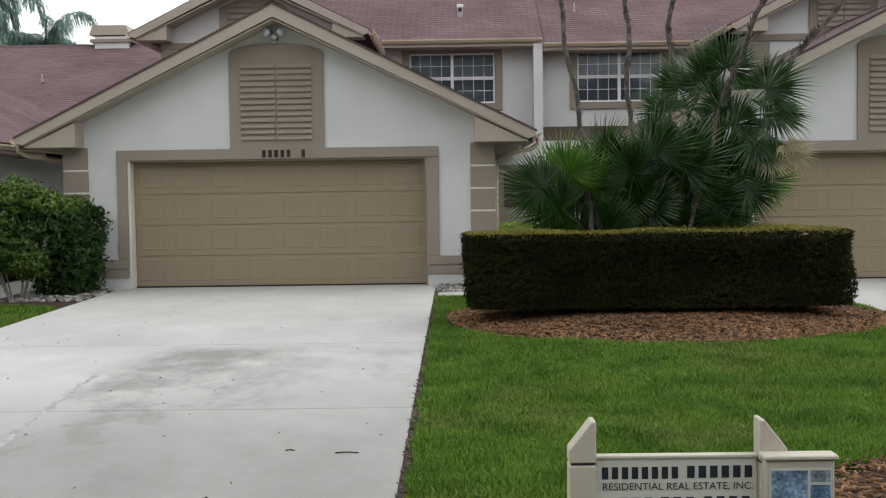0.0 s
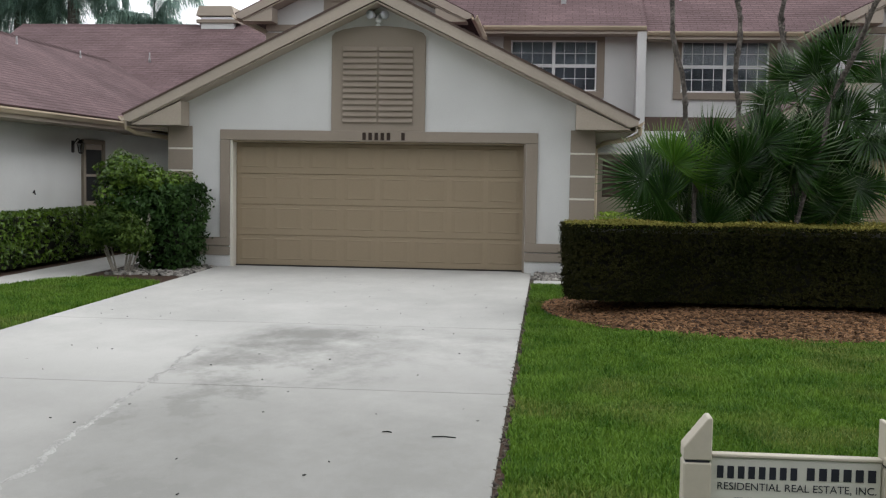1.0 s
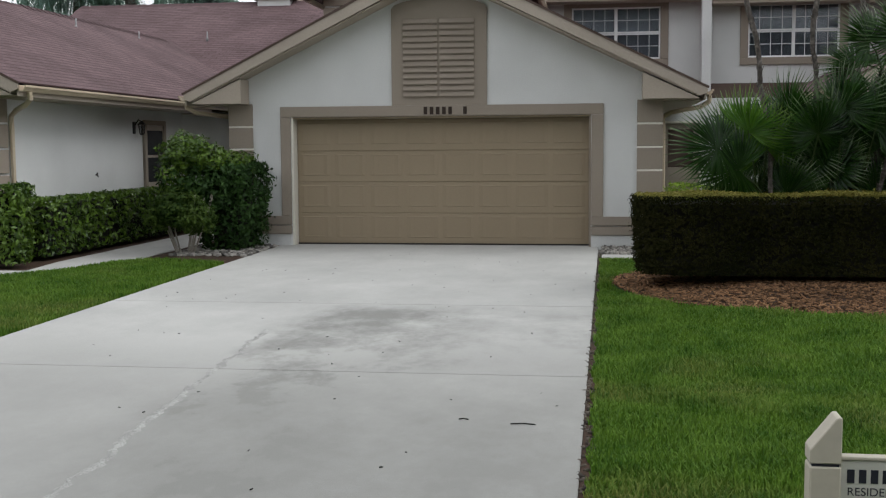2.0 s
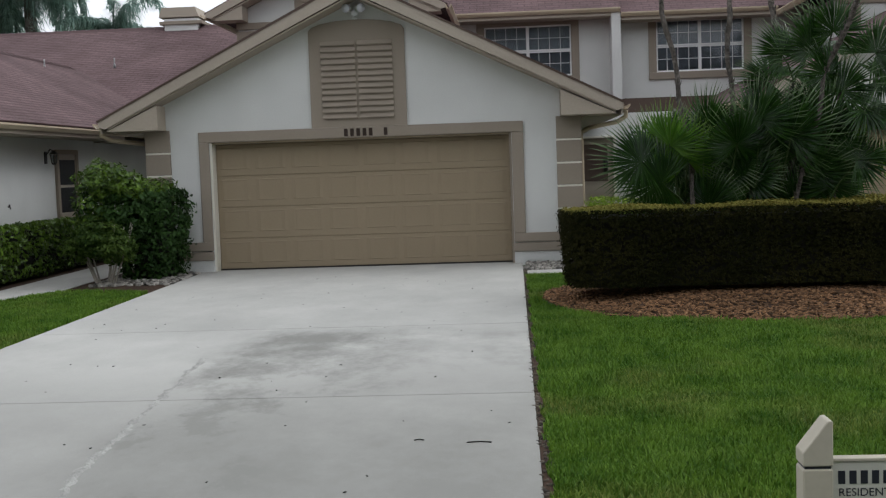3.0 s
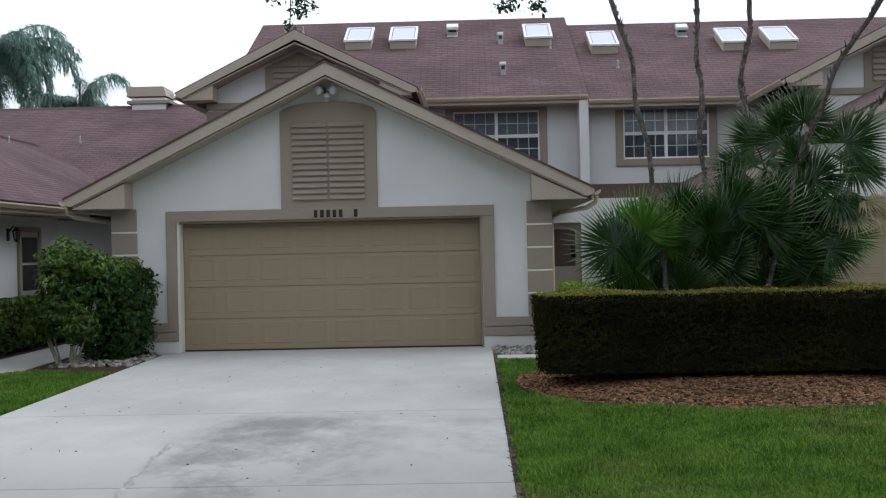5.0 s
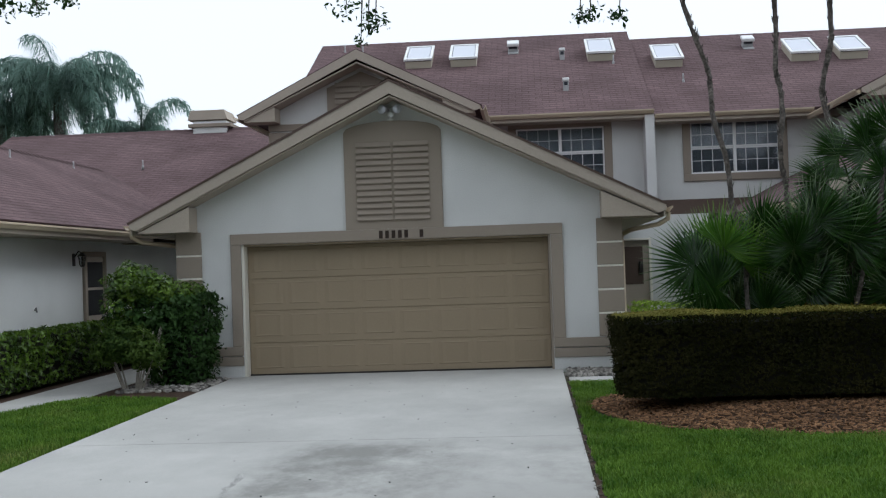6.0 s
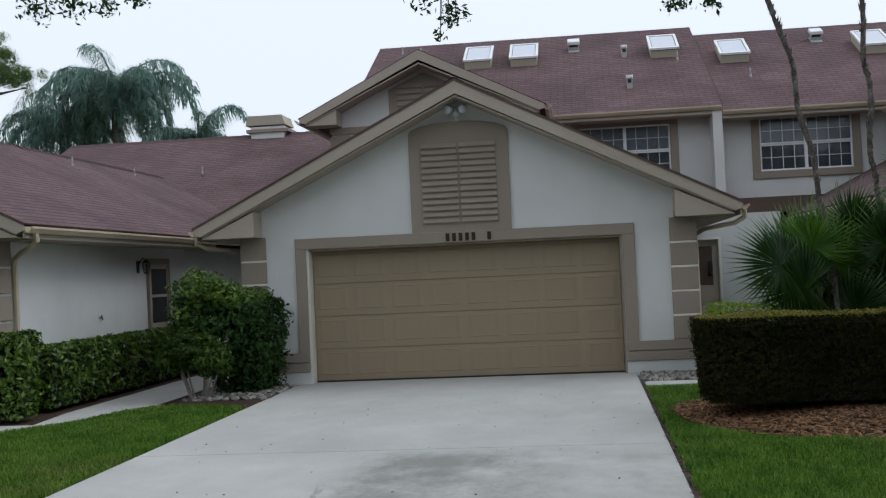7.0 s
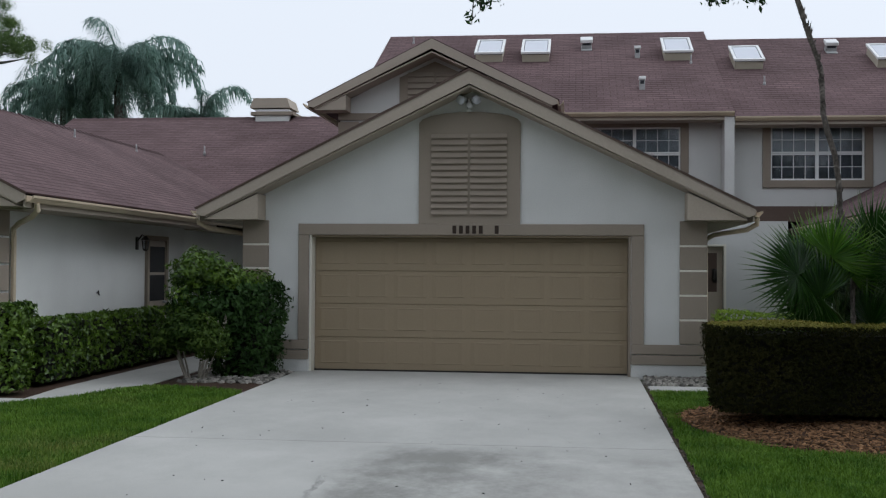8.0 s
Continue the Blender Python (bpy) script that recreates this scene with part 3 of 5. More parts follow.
# windows: two hung sashes with a grid of bars
def window(parent, x0, x1, z0, z1, y):
    w = block("window", (x0 - 0.17, x1 + 0.17, y - 0.035, y - 0.002, z1, z1 + 0.16), TAN, parent, "white double-hung window with tan surround")
    block("surround", (x0 - 0.17, x0, y - 0.035, y - 0.002, z0 - 0.003, z1 - 0.003), TAN, w)
    block("surround", (x1, x1 + 0.17, y - 0.035, y - 0.002, z0 - 0.003, z1 - 0.003), TAN, w)
    block("sill", (x0 - 0.17, x1 + 0.17, y - 0.05, y - 0.002, z0 - 0.16, z0 - 0.006), TAN, w)
    mid = (x0 + x1) / 2
    for a, b in ((x0, mid), (mid, x1)):
        for p, q in ((z0, (z0 + z1) / 2), ((z0 + z1) / 2, z1)):
            bm = bmesh.new()
            yy = y + 0.03 if p == z0 else y + 0.01
            t = 0.035
            add_box(bm, a + 0.003, a + t, yy, yy + 0.03, p + 0.003, q - 0.003)
            add_box(bm, b - t, b - 0.003, yy, yy + 0.03, p + 0.003, q - 0.003)
            add_box(bm, a + t, b - t, yy, yy + 0.03, p + 0.003, p + t)
            add_box(bm, a + t, b - t, yy, yy + 0.03, q - t, q - 0.003)
            for k in (1, 2, 3):
                c = a + (b - a) * k / 4
                add_box(bm, c - 0.0065, c + 0.0065, yy + 0.008, yy + 0.022, p + t, q - t)
            c = (p + q) / 2
            add_box(bm, a + t, b - t, yy + 0.009, yy + 0.021, c - 0.0065, c + 0.0065)
            part("sash", bm, FRAME_WHITE, w, "white sash with a grid of bars")
            g = block("pane", (a + t, b - t, yy + 0.024, yy + 0.028, p + t, q - t), GLASS, w, "", 0)
            g.visible_shadow = False
    block("frame", (mid - 0.03, mid + 0.03, y + 0.0, y + 0.045, z0, z1), FRAME_WHITE, w, "", 0.003)
    # blind and screen greys are lightened to carry the panes' sky reflection too
    block("blind", (x0, x1, y + 0.12, y + 0.125, (z0 + z1) / 2 + 0.003, z1), BLIND, w, "", 0)
    block("insect_screen", (x0, x1, y + 0.10, y + 0.105, z0, (z0 + z1) / 2), SCREEN, w, "grey mesh behind the lower sashes", 0)
    block("inner_room", (x0 - 0.3, x1 + 0.3, y + 1.2, y + 1.22, z0 - 0.4, z1 + 0.2), INNER, w, "", 0)
    return w


def wall_with_holes(name, x0, x1, z0, z1, y0, y1, holes, mat, parent, label=""):
    """A wall from x0 to x1 with openings (x0, x1, z0, z1), in order along x."""
    bm = bmesh.new()
    xs, zs = [x0], {z0, z1}
    for a, b, c, d in holes:
        xs += [a, b]
        zs |= {c, d}
    xs, zs = xs + [x1], sorted(zs)
    rows = [[bm.verts.new((x, y0, z)) for x in xs] for z in zs]
    for j in range(len(zs) - 1):
        for i in range(len(xs) - 1):
            if not any(a <= xs[i] and xs[i + 1] <= b and c <= zs[j] and zs[j + 1] <= d for a, b, c, d in holes):
                bm.faces.new((rows[j][i], rows[j][i + 1], rows[j + 1][i + 1], rows[j + 1][i]))
    ex = bmesh.ops.extrude_face_region(bm, geom=bm.faces[:])
    bmesh.ops.translate(bm, verts=[g for g in ex["geom"] if isinstance(g, bmesh.types.BMVert)], vec=(0, y1 - y0, 0))
    return part(name, bm, mat, parent, label)


# two-storey house behind the garages
WY, EY = 7.2, 6.6
house = thing("town_house", "two-storey white stucco row house with brown shingled roof", "house")
W1, W2 = (4.34, 6.26, 3.50, 4.62), (8.12, 10.02, 3.49, 4.62)
wall_with_holes("upper_wall", -0.5, 7.1, 2.92, 5.1, WY, WY + 0.2, [W1], STUCCO, house, "white stucco upper wall")
wall_with_holes("upper_wall", 7.3, 18.0, 2.92, 5.0, WY, WY + 0.2, [W2], STUCCO, house, "white stucco upper wall")
window(house, *W1, WY)
window(house, *W2, WY)
block("party_wall", (7.1, 7.3, EY + 0.02, WY + 0.2, 2.4, 4.76), STUCCO, house, "white wing wall between the units", 0.004)
block("back_wall", (-0.5, 18, 16.9, 17.1, 0, 4.9), STUCCO, house, "", 0)
side_slab("end_wall", [(7.2, 0), (17.1, 0), (17.1, 4.9), (12.2, 7.45), (7.2, 5.0)], -0.6, -0.5, STUCCO, house, "white stucco end wall")
# soffit coloured dark for the shade below the upper floor
block("overhang_soffit", (5.98, 18, WY - 0.02, 9.0, 2.86, 2.92), ENTRY, house, "underside of the upper floor, shade in its dark colour", 0)
for x0, x1, ze, zr, name in ((-0.8, 7.29, 4.87, 7.69, "roof"), (7.30, 22.0, 4.76, 7.41, "roof")):
    yr = EY + (zr - ze) / 0.5
    slope(name, EY, yr, ze, zr, x0, x1, house, "y")
    slope(name, yr + (yr - EY), yr, ze, zr, x0, x1, house, "y")
    block("fascia", (x0 + 0.02, x1, EY + 0.03, EY + 0.055, ze - 0.17, ze - 0.03), FASCIA, house, "", 0)
    block("soffit", (x0 + 0.02, x1, EY + 0.056, WY - 0.002, ze - 0.17, ze - 0.145), SOFFIT, house, "", 0)
side_slab("rake_board", [(EY, 4.78), (12.24, 7.60), (12.24, 7.40), (EY, 4.60)], -0.78, -0.75, FASCIA, house, "tan rake board")
gutter("gutter", (3.75, EY + 0.028, 4.86), (7.29, EY + 0.028, 4.86), (0, -1), house)
gutter("gutter", (7.31, EY + 0.028, 4.75), (10.62, EY + 0.028, 4.75), (0, -1), house)
# ground floor behind: white wall, entry door; band and recess painted dark as shade
block("overhang_shade", (5.98, 18, 6.72, 7.17, 2.60, 2.918), ENTRY, house, "dark brown block for the shade under the upper floor", 0)
wall_with_holes("lower_wall", 5.98, 8.35, -0.05, 2.60, 6.5, 6.7, [(6.25, 7.12, 0.0, 2.12)], STUCCO, house, "white stucco wall beside the entry")
wall_with_holes("recess_wall", 8.35, 18, -0.05, 2.86, 8.6, 8.8, [], ENTRY, house, "recess wall with the overhang's shade in its brown")
entry = block("entry_door", (6.30, 7.07, 6.62, 6.67, 0.02, 2.08), SOFFIT, house, "beige entry door behind its screen")
for dims in ((6.25, 6.30, 6.46, 6.62, 0, 2.12), (7.07, 7.12, 6.46, 6.62, 0, 2.12), (6.30, 7.07, 6.46, 6.62, 2.08, 2.12)):
    block("door_frame", dims, GROOVE, entry, "pale door frame", 0.004)
block("door_panel", (6.42, 6.95, 6.605, 6.619, 1.15, 1.95), ENTRY, entry, "dark upper door panel", 0.004)
tube("knocker", [(6.9, 6.6, 1.62), (6.9, 6.58, 1.55), (6.9, 6.58, 1.42), (6.9, 6.6, 1.36)], 0.05, DARK_METAL, entry, "dark iron knocker", 8)


def rear_gable(house, c, half, zp, y, wall_half):
    """A gabled bay of the upper floor: peak at c, zp; front boards at y."""
    ze = zp - half * 0.5
    for s in (-1, 1):
        tip = c + s * half
        slab("rake_board", [(tip, ze), (c, zp), (c, zp - 0.18), (tip - s * 0.10, ze - 0.10), (tip, ze - 0.07)][::-s], y - 0.03, y + 0.01, FASCIA, house, "tan rake board")
        slab("soffit", [(tip - s * 0.1, ze - 0.1), (c, zp - 0.22), (c, zp - 0.25), (tip - s * 0.1, ze - 0.13)][::-s], y + 0.012, y + 0.49, SOFFIT, house)
        x_in = c + s * (wall_half - 0.2)
        top = ze - 0.1 + (half - 0.1 - wall_half + 0.2) * 0.47 - 0.04
        slab("eave_return", [(tip - s * 0.10, ze - 0.135), (x_in, ze - 0.135), (x_in, top)][::s], y + 0.02, y + 0.49, SOFFIT, house, "boxed eave return")
        slope("roof", tip + s * 0.03, c, ze + 0.005, zp + 0.015, y - 0.02, 9.6, house, "x", 0.02)
        gutter("gutter", (tip, y + 0.02, ze - 0.01), (tip, 6.7, ze - 0.01), (s, 0), house)
        block("bay_side_wall", (min(c + s * wall_half, c + s * (wall_half - 0.2)), max(c + s * wall_half, c + s * (wall_half - 0.2)), y + 0.7, 7.19, 2.3, ze - 0.1), STUCCO, house, "", 0)
    w = wall_half
    slab("bay_wall", [(c - w, 2.2), (c + w, 2.2), (c + w, ze + 0.04), (c, zp - 0.22), (c - w, ze + 0.04)], y + 0.5, y + 0.7, STUCCO, house, "white stucco bay wall")
    block("bay_band", (c - w - 0.03, c + w + 0.03, y + 0.46, y + 0.498, ze - 0.27, ze - 0.142), TAN, house, "tan band")
    for s in (-1, 1):
        for z1 in (ze - 0.30, ze - 0.66, ze - 1.02):
            block("quoin", (min(c + s * (w + 0.03), c + s * (w - 0.36)), max(c + s * (w + 0.03), c + s * (w - 0.36)), y + 0.46, y + 0.498, z1 - 0.33, z1), TAN, house)
    p = slab("gable_panel", [(c - 0.66, ze - 0.138), (c + 0.66, ze - 0.138), (c + 0.66, zp - 0.62), (c, zp - 0.33), (c - 0.66, zp - 0.62)], y + 0.465, y + 0.498, TAN, house, "tan louvred gable panel")
    louvres(p, c - 0.5, c + 0.5, ze - 0.02, zp - 0.5, y + 0.463, 6)


rear_gable(house, 1.46, 2.27, 5.75, 3.1, 1.78)
rear_gable(house, 12.87, 2.27, 5.75, 3.1, 1.78)


# one-storey house behind, at the side
side_house = thing("side_house", "single-storey house with a long brown shingled roof", "house")
slope("roof", 8.1, 15.3, 2.5, 5.99, -11.0, -0.6, side_house, "y")
slope("roof", 22.5, 15.3, 2.5, 5.99, -11.0, -0.6, side_house, "y")
block("front_wall", (-14, -0.62, 8.6, 8.8, -0.05, 2.6), STUCCO, side_house, "white stucco wall", 0)
block("eave_soffit", (-11, -0.62, 8.12, 8.59, 2.36, 2.385), SOFFIT, side_house, "", 0)
gutter("gutter", (-11, 8.13, 2.5), (-0.62, 8.13, 2.5), (0, -1), side_house)
side_slab("end_wall", [(8.7, -0.05), (22, -0.05), (22, 2.6), (15.3, 5.82), (8.7, 2.65)], -10.8, -10.6, STUCCO, side_house, "white stucco end wall")
slope("wing_roof", -2.77, -6.93, 2.515, 4.585, 4.12, 10.6, side_house)
slope("wing_roof", -11.09, -6.93, 2.515, 4.585, 4.12, 10.6, side_house)
slope("wing_roof", -5.0, -6.93, 3.62, 4.585, 10.605, 12.4, side_house)
block("wing_wall", (-3.66, -3.46, 4.01, 8.59, -0.05, 2.42), STUCCO, side_house, "white stucco side wall", 0)
block("wing_soffit", (-3.458, -2.85, 4.01, 8.1, 2.30, 2.325), SOFFIT, side_house, "", 0)
gutter("wing_gutter", (-2.805, 4.005, 2.48), (-2.805, 8.0, 2.48), (1, 0), side_house)
def ridge_shingles(parent, p0, p1, wide, drop, pitch=0.28):
    """Overlapping cap shingles along a ridge from p0 to p1, each a piece of its own."""
    p0, p1 = Vector(p0), Vector(p1)
    way = (p1 - p0).normalized()
    side = Vector((way.y, -way.x, 0)) * wide
    tip = way * (pitch + 0.01)
    bm = bmesh.new()
    a = [bm.verts.new(p) for p in (-side + Vector((0, 0, -drop)), Vector((0, 0, 0.02)), side + Vector((0, 0, -drop)), tip + side + Vector((0, 0, -drop - 0.015)), tip + Vector((0, 0, 0.005)), tip - side + Vector((0, 0, -drop - 0.015)), side + Vector((0, 0, -drop - 0.05)), -side + Vector((0, 0, -drop - 0.05)))]
    for f in ((0, 1, 4, 5), (1, 2, 3, 4), (0, 7, 6, 2, 1)):
        bm.faces.new([a[k] for k in f])
    first = part("ridge_shingle", bm, SHINGLE, parent)
    first.location = p0
    for i in range(1, int((p1 - p0).length / pitch)):
        place_mesh("ridge_shingle", first.data, SHINGLE, parent).location = p0 + way * pitch * i


ridge_shingles(side_house, (-6.93, 4.12, 4.60), (-6.93, 12.2, 4.60), 0.16, 0.08)
ridge_shingles(side_house, (-10.95, 15.3, 6.005), (-0.6, 15.3, 6.005), 0.18, 0.09)
chimney = thing("chimney", "boxy tan chimney with a wide flat cap", "chimney")
block("shaft", (-5.25, -4.25, 15.0, 16.0, 5.3, 6.20), STUCCO, chimney, "white shaft")
block("band", (-5.38, -4.10, 14.93, 16.07, 6.02, 6.12), TAN, chimney)
bm = bmesh.new()
add_box(bm, -5.40, -4.20, 14.95, 16.05, 6.235, 6.52)
for v in bm.verts:
    if v.co.z > 6.4:
        v.co.x += 0.10 if v.co.x < -4.8 else -0.10
part("cap", bm, SOFFIT, chimney, "tan metal cap")


# roof fittings
def on_roof(x, y, ze, e=EY):
    return pose(x, y, ze + 0.5 * (y - e) + 0.0, math.degrees(math.atan(0.5)), 0, 0)


def skylight():
    s = thing("skylight", "square roof skylight with a milky white pane", "skylight", "skylights on the roof")
    block("curb", (-0.32, 0.32, -0.55, 0.55, -0.02, 0.18), VINYL, s, "cream curb", 0.01)
    # black strip in place of the shadow between curb and frame
    block("shadow_gap", (-0.325, 0.325, -0.555, 0.555, 0.182, 0.2), INK, s, "black strip painted for the shadow gap", 0)
    bm = bmesh.new()
    for q in ((-0.35, -0.29, -0.58, 0.58), (0.29, 0.35, -0.58, 0.58), (-0.288, 0.288, -0.58, -0.51), (-0.288, 0.288, 0.51, 0.58)):
        m = Matrix.Translation(((q[0] + q[1]) / 2, (q[2] + q[3]) / 2, 0.226)) @ Matrix.Diagonal((q[1] - q[0], q[3] - q[2], 0.05, 1))
        bmesh.ops.create_cube(bm, size=1, matrix=m)
    part("frame", bm, FRAME_WHITE, s, "white metal frame")
    bm = bmesh.new()
    lo = [bm.verts.new((x * 0.955, y * 0.955, 0.21)) for x, y in ((-0.30, -0.53), (0.30, -0.53), (0.30, 0.53), (-0.30, 0.53))]
    hi = [bm.verts.new((x * 0.9, y * 0.92, 0.238)) for x, y in ((-0.30, -0.53), (0.30, -0.53), (0.30, 0.53), (-0.30, 0.53))]
    bm.faces.new(hi)
    for i in range(4):
        bm.faces.new((lo[i], lo[(i + 1) % 4], hi[(i + 1) % 4], hi[i]))
    part("pane", bm, ACRYLIC, s, "milky white pane")
    return s


# milky white that also holds the sky mirrored in the skylight panes
ACRYLIC = material("milky_acrylic", (0.58, 0.60, 0.66), 0.12, 0.02, 3, 30, 0.0, 0.96, 0.6)
first = skylight()
first.matrix_world = on_roof(1.97, 10.5, 4.87)
for x, y, ze in ((3.09, 10.47, 4.87), (6.44, 10.42, 4.87), (8.02, 10.05, 4.76), (11.2, 10.05, 4.76), (12.33, 10.05, 4.76)):
    copy_thing(first, on_roof(x, y, ze))


def box_vent():
    v = thing("roof_vent", "grey metal box vent on the shingles", "roof vent", "vents on the roof")
    block("flange", (-0.13, 0.13, -0.26, 0.14, 0.0, 0.02), GALV, v, "", 0.004)
    block("neck", (-0.12, 0.12, -0.11, 0.11, 0.02, 0.15), GALV, v, "", 0.004)
    # no hole here: a black plate paints the shade under the hood
    block("opening", (-0.10, 0.10, -0.114, -0.111, 0.10, 0.15), INK, v, "black plate painted as a shaded opening", 0)
    block("hood", (-0.15, 0.15, -0.15, 0.15, 0.162, 0.25), FRAME_WHITE, v, "pale hood", 0.015)
    return v


v = box_vent()
v.matrix_world = on_roof(4.31, 11.0, 4.87)
copy_thing(v, on_roof(10.12, 10.85, 4.76))


def vent_pipe():
    v = thing("vent_pipe", "short grey vent pipe with a collar on the roof", "vent pipe", "pipes on the roof")
    tube("pipe", [(0, 0, -0.1), (0, 0, 0.12), (0, 0, 0.20)], 0.018, GALV, v, "", 8)
    tube("collar", [(0, 0, -0.06), (0, 0, 0.03), (0, 0, 0.06)], 0.04, GALV, v, "", 8, 0.022)
    return v


def hooded_pipe():
    v = thing("hooded_vent", "small square metal vent with a pale cap", "roof vent", "small vents on the roof")
    block("duct", (-0.06, 0.06, -0.06, 0.06, -0.1, 0.2), GALV, v, "", 0.006)
    # the duct's shaded mouth, painted as a black plate
    block("opening", (-0.04, 0.04, -0.064, -0.061, 0.1, 0.18), INK, v, "black plate painted as a shaded opening", 0)
    block("cap", (-0.075, 0.075, -0.08, 0.08, 0.202, 0.27), FRAME_WHITE, v, "pale cap", 0.01)
    return v


v = hooded_pipe()
v.location = (5.50, 8.0, 5.57)
copy_thing(v, pose(5.51, 10.2, 6.67))
v = vent_pipe()
v.location = (6.72, 9.7, 6.42)
for p in ((8.2, 8.5, 5.71), (-0.1, 11.6, 7.37), (-6.28, 5.26, 4.23), (-6.5, 9.13, 4.34), (-5.9, 12.4, 4.65), (0.4, 11.4, 7.27)):
    copy_thing(v, pose(*p))


# garage fittings
flood = thing("flood_light", "white twin-head security flood light under the gable", "flood light")
tube("base", [(2.46, -0.10, 4.10), (2.46, -0.16, 4.10)], 0.06, FRAME_WHITE, flood, "", 10)
for s in (-1, 1):
    h = tube("lamp_head", [(2.46 + s * 0.05, -0.17, 4.12), (2.46 + s * 0.08, -0.24, 4.14), (2.46 + s * 0.12, -0.33, 4.12)], 0.03, GALV, flood, "grey lamp head", 10, 0.075)
    tube("lens", [(2.46 + s * 0.12, -0.331, 4.12), (2.46 + s * 0.123, -0.34, 4.118)], 0.068, ACRYLIC, h, "", 10)
tube("sensor", [(2.46, -0.17, 4.09), (2.46, -0.20, 4.03), (2.46, -0.21, 3.97)], 0.05, FRAME_WHITE, flood, "white movement sensor", 8)
number = thing("house_number", "dark house number plates on the tan lintel", "house number")
for i, x in enumerate((2.20, 2.30, 2.40, 2.50, 2.60, 2.84)):
    block("bar", (x + 0.01, x + 0.068, -0.153, -0.141, 2.125, 2.245), LETTER, number, "", 0.003)


def wall_lantern():
    l = thing("wall_lantern", "black metal wall lantern beside the side door", "lantern")
    x, y, z = -3.46, 1.62, 1.98
    block("back_plate", (x, x + 0.02, y - 0.05, y + 0.05, z - 0.1, z + 0.12), DARK_METAL, l, "", 0.004)
    tube("arm", [(x + 0.02, y, z + 0.05), (x + 0.10, y, z + 0.16), (x + 0.16, y, z + 0.12)], 0.012, DARK_METAL, l)
    bm = bmesh.new()
    bmesh.ops.create_cone(bm, segments=6, radius1=0.085, radius2=0.02, depth=0.07, cap_ends=True, matrix=Matrix.Translation((x + 0.16, y, z + 0.10)))
    part("hood", bm, DARK_METAL, l)
    for k in range(6):
        a = k * math.tau / 6
        tube("stay", [(x + 0.16 + 0.065 * math.cos(a), y + 0.065 * math.sin(a), z + 0.06), (x + 0.16 + 0.045 * math.cos(a), y + 0.045 * math.sin(a), z - 0.09)], 0.006, DARK_METAL, l, "", 5)
    g = tube("pane", [(x + 0.16, y, z + 0.05), (x + 0.16, y, z - 0.085)], 0.058, GLASS, l, "", 6, 0.04)
    g.visible_shadow = False
    tube("foot", [(x + 0.16, y, z - 0.09), (x + 0.16, y, z - 0.12)], 0.05, DARK_METAL, l, "", 6, 0.03)


wall_lantern()
side_door = tagged(thing("door_1", "tan side door with a dark glazed upper half", "door"), kind="structure")
X = -3.458
block("leaf", (X, X + 0.03, 2.1, 2.92, 0.0, 2.05), FASCIA, side_door, "tan door leaf")
for y0, y1 in ((2.0, 2.097), (2.923, 3.02)):
    block("door_frame", (X, X + 0.06, y0, y1, 0.0, 2.14), TAN, side_door)
block("door_frame", (X, X + 0.06, 2.1, 2.92, 2.053, 2.14), TAN, side_door)
for z0, z1 in ((0.98, 1.44), (1.49, 1.95)):
    block("pane", (X + 0.031, X + 0.036, 2.14, 2.88, z0, z1), BLACK_GLASS, side_door, "dark glass pane", 0)
tube("door_handle", [(X + 0.03, 2.82, 0.95), (X + 0.09, 2.82, 0.95)], 0.025, GALV, side_door, "", 8)
tap = thing("hose_tap", "small dark hose tap on the white wall", "tap")
tube("spout", [(X, 0.0, 1.17), (X + 0.035, 0.0, 1.17), (X + 0.045, 0.0, 1.13)], 0.012, DARK_METAL, tap, "", 8)
tube("valve", [(X + 0.03, 0.0, 1.18), (X + 0.03, 0.0, 1.21)], 0.014, DARK_METAL, tap, "", 8)
chime = thing("hanging_bell", "small dark bell on a curled iron hook", "bell")
tube("hook", [(-3.80, -3.24, 2.47), (-3.80, -3.32, 2.56), (-3.84, -3.42, 2.50), (-3.92, -3.47, 2.47), (-3.97, -3.48, 2.55), (-3.94, -3.48, 2.60)], 0.012, DARK_METAL, chime)
tube("chain", [(-3.93, -3.475, 2.47), (-3.93, -3.475, 2.26)], 0.004, DARK_METAL, chime, "", 5)
tube("bell", [(-3.93, -3.475, 2.27), (-3.93, -3.475, 2.20), (-3.93, -3.475, 2.12)], 0.015, DARK_METAL, chime, "", 10, 0.06)
tube("clapper", [(-3.93, -3.475, 2.13), (-3.93, -3.475, 1.96)], 0.006, DARK_METAL, chime, "", 5)


# walks and beds
walk_path = tagged(sloped("walkway", [(-2.72, 6.4), (-2.72, -2.9), (-2.62, -3.98), (-8.0, -3.98), (-8.0, -4.85), (-2.9, -4.85), (-2.2, -3.7), (-1.70, -2.3), (-1.70, 6.4)], CONCRETE, None, 0.01, 0.1), "pale concrete walkway between hedge and bush", "walkway", kind="structure")
pad = tagged(sloped("step_slab", [(5.06, -1.25), (5.06, -1.95), (7.4, -1.95), (7.4, -1.25)], CONCRETE, None, 0.008, 0.1), "pale concrete walk along the garage corner", "walkway", kind="structure")
tagged(sloped("soil_edge", [(5.0, -1.9), (5.0, -17.5), (5.055, -17.5), (5.055, -1.9)], EARTH, None, 0.002, 0.03), "dark soil edge beside the driveway", "soil", kind="structure")
tagged(sloped("soil_bed", [(-3.4, 5.0), (-3.4, -3.9), (-2.74, -3.9), (-2.74, 5.0)], EARTH, None, 0.004, 0.04), "dark soil under the hedge", "soil", kind="structure")
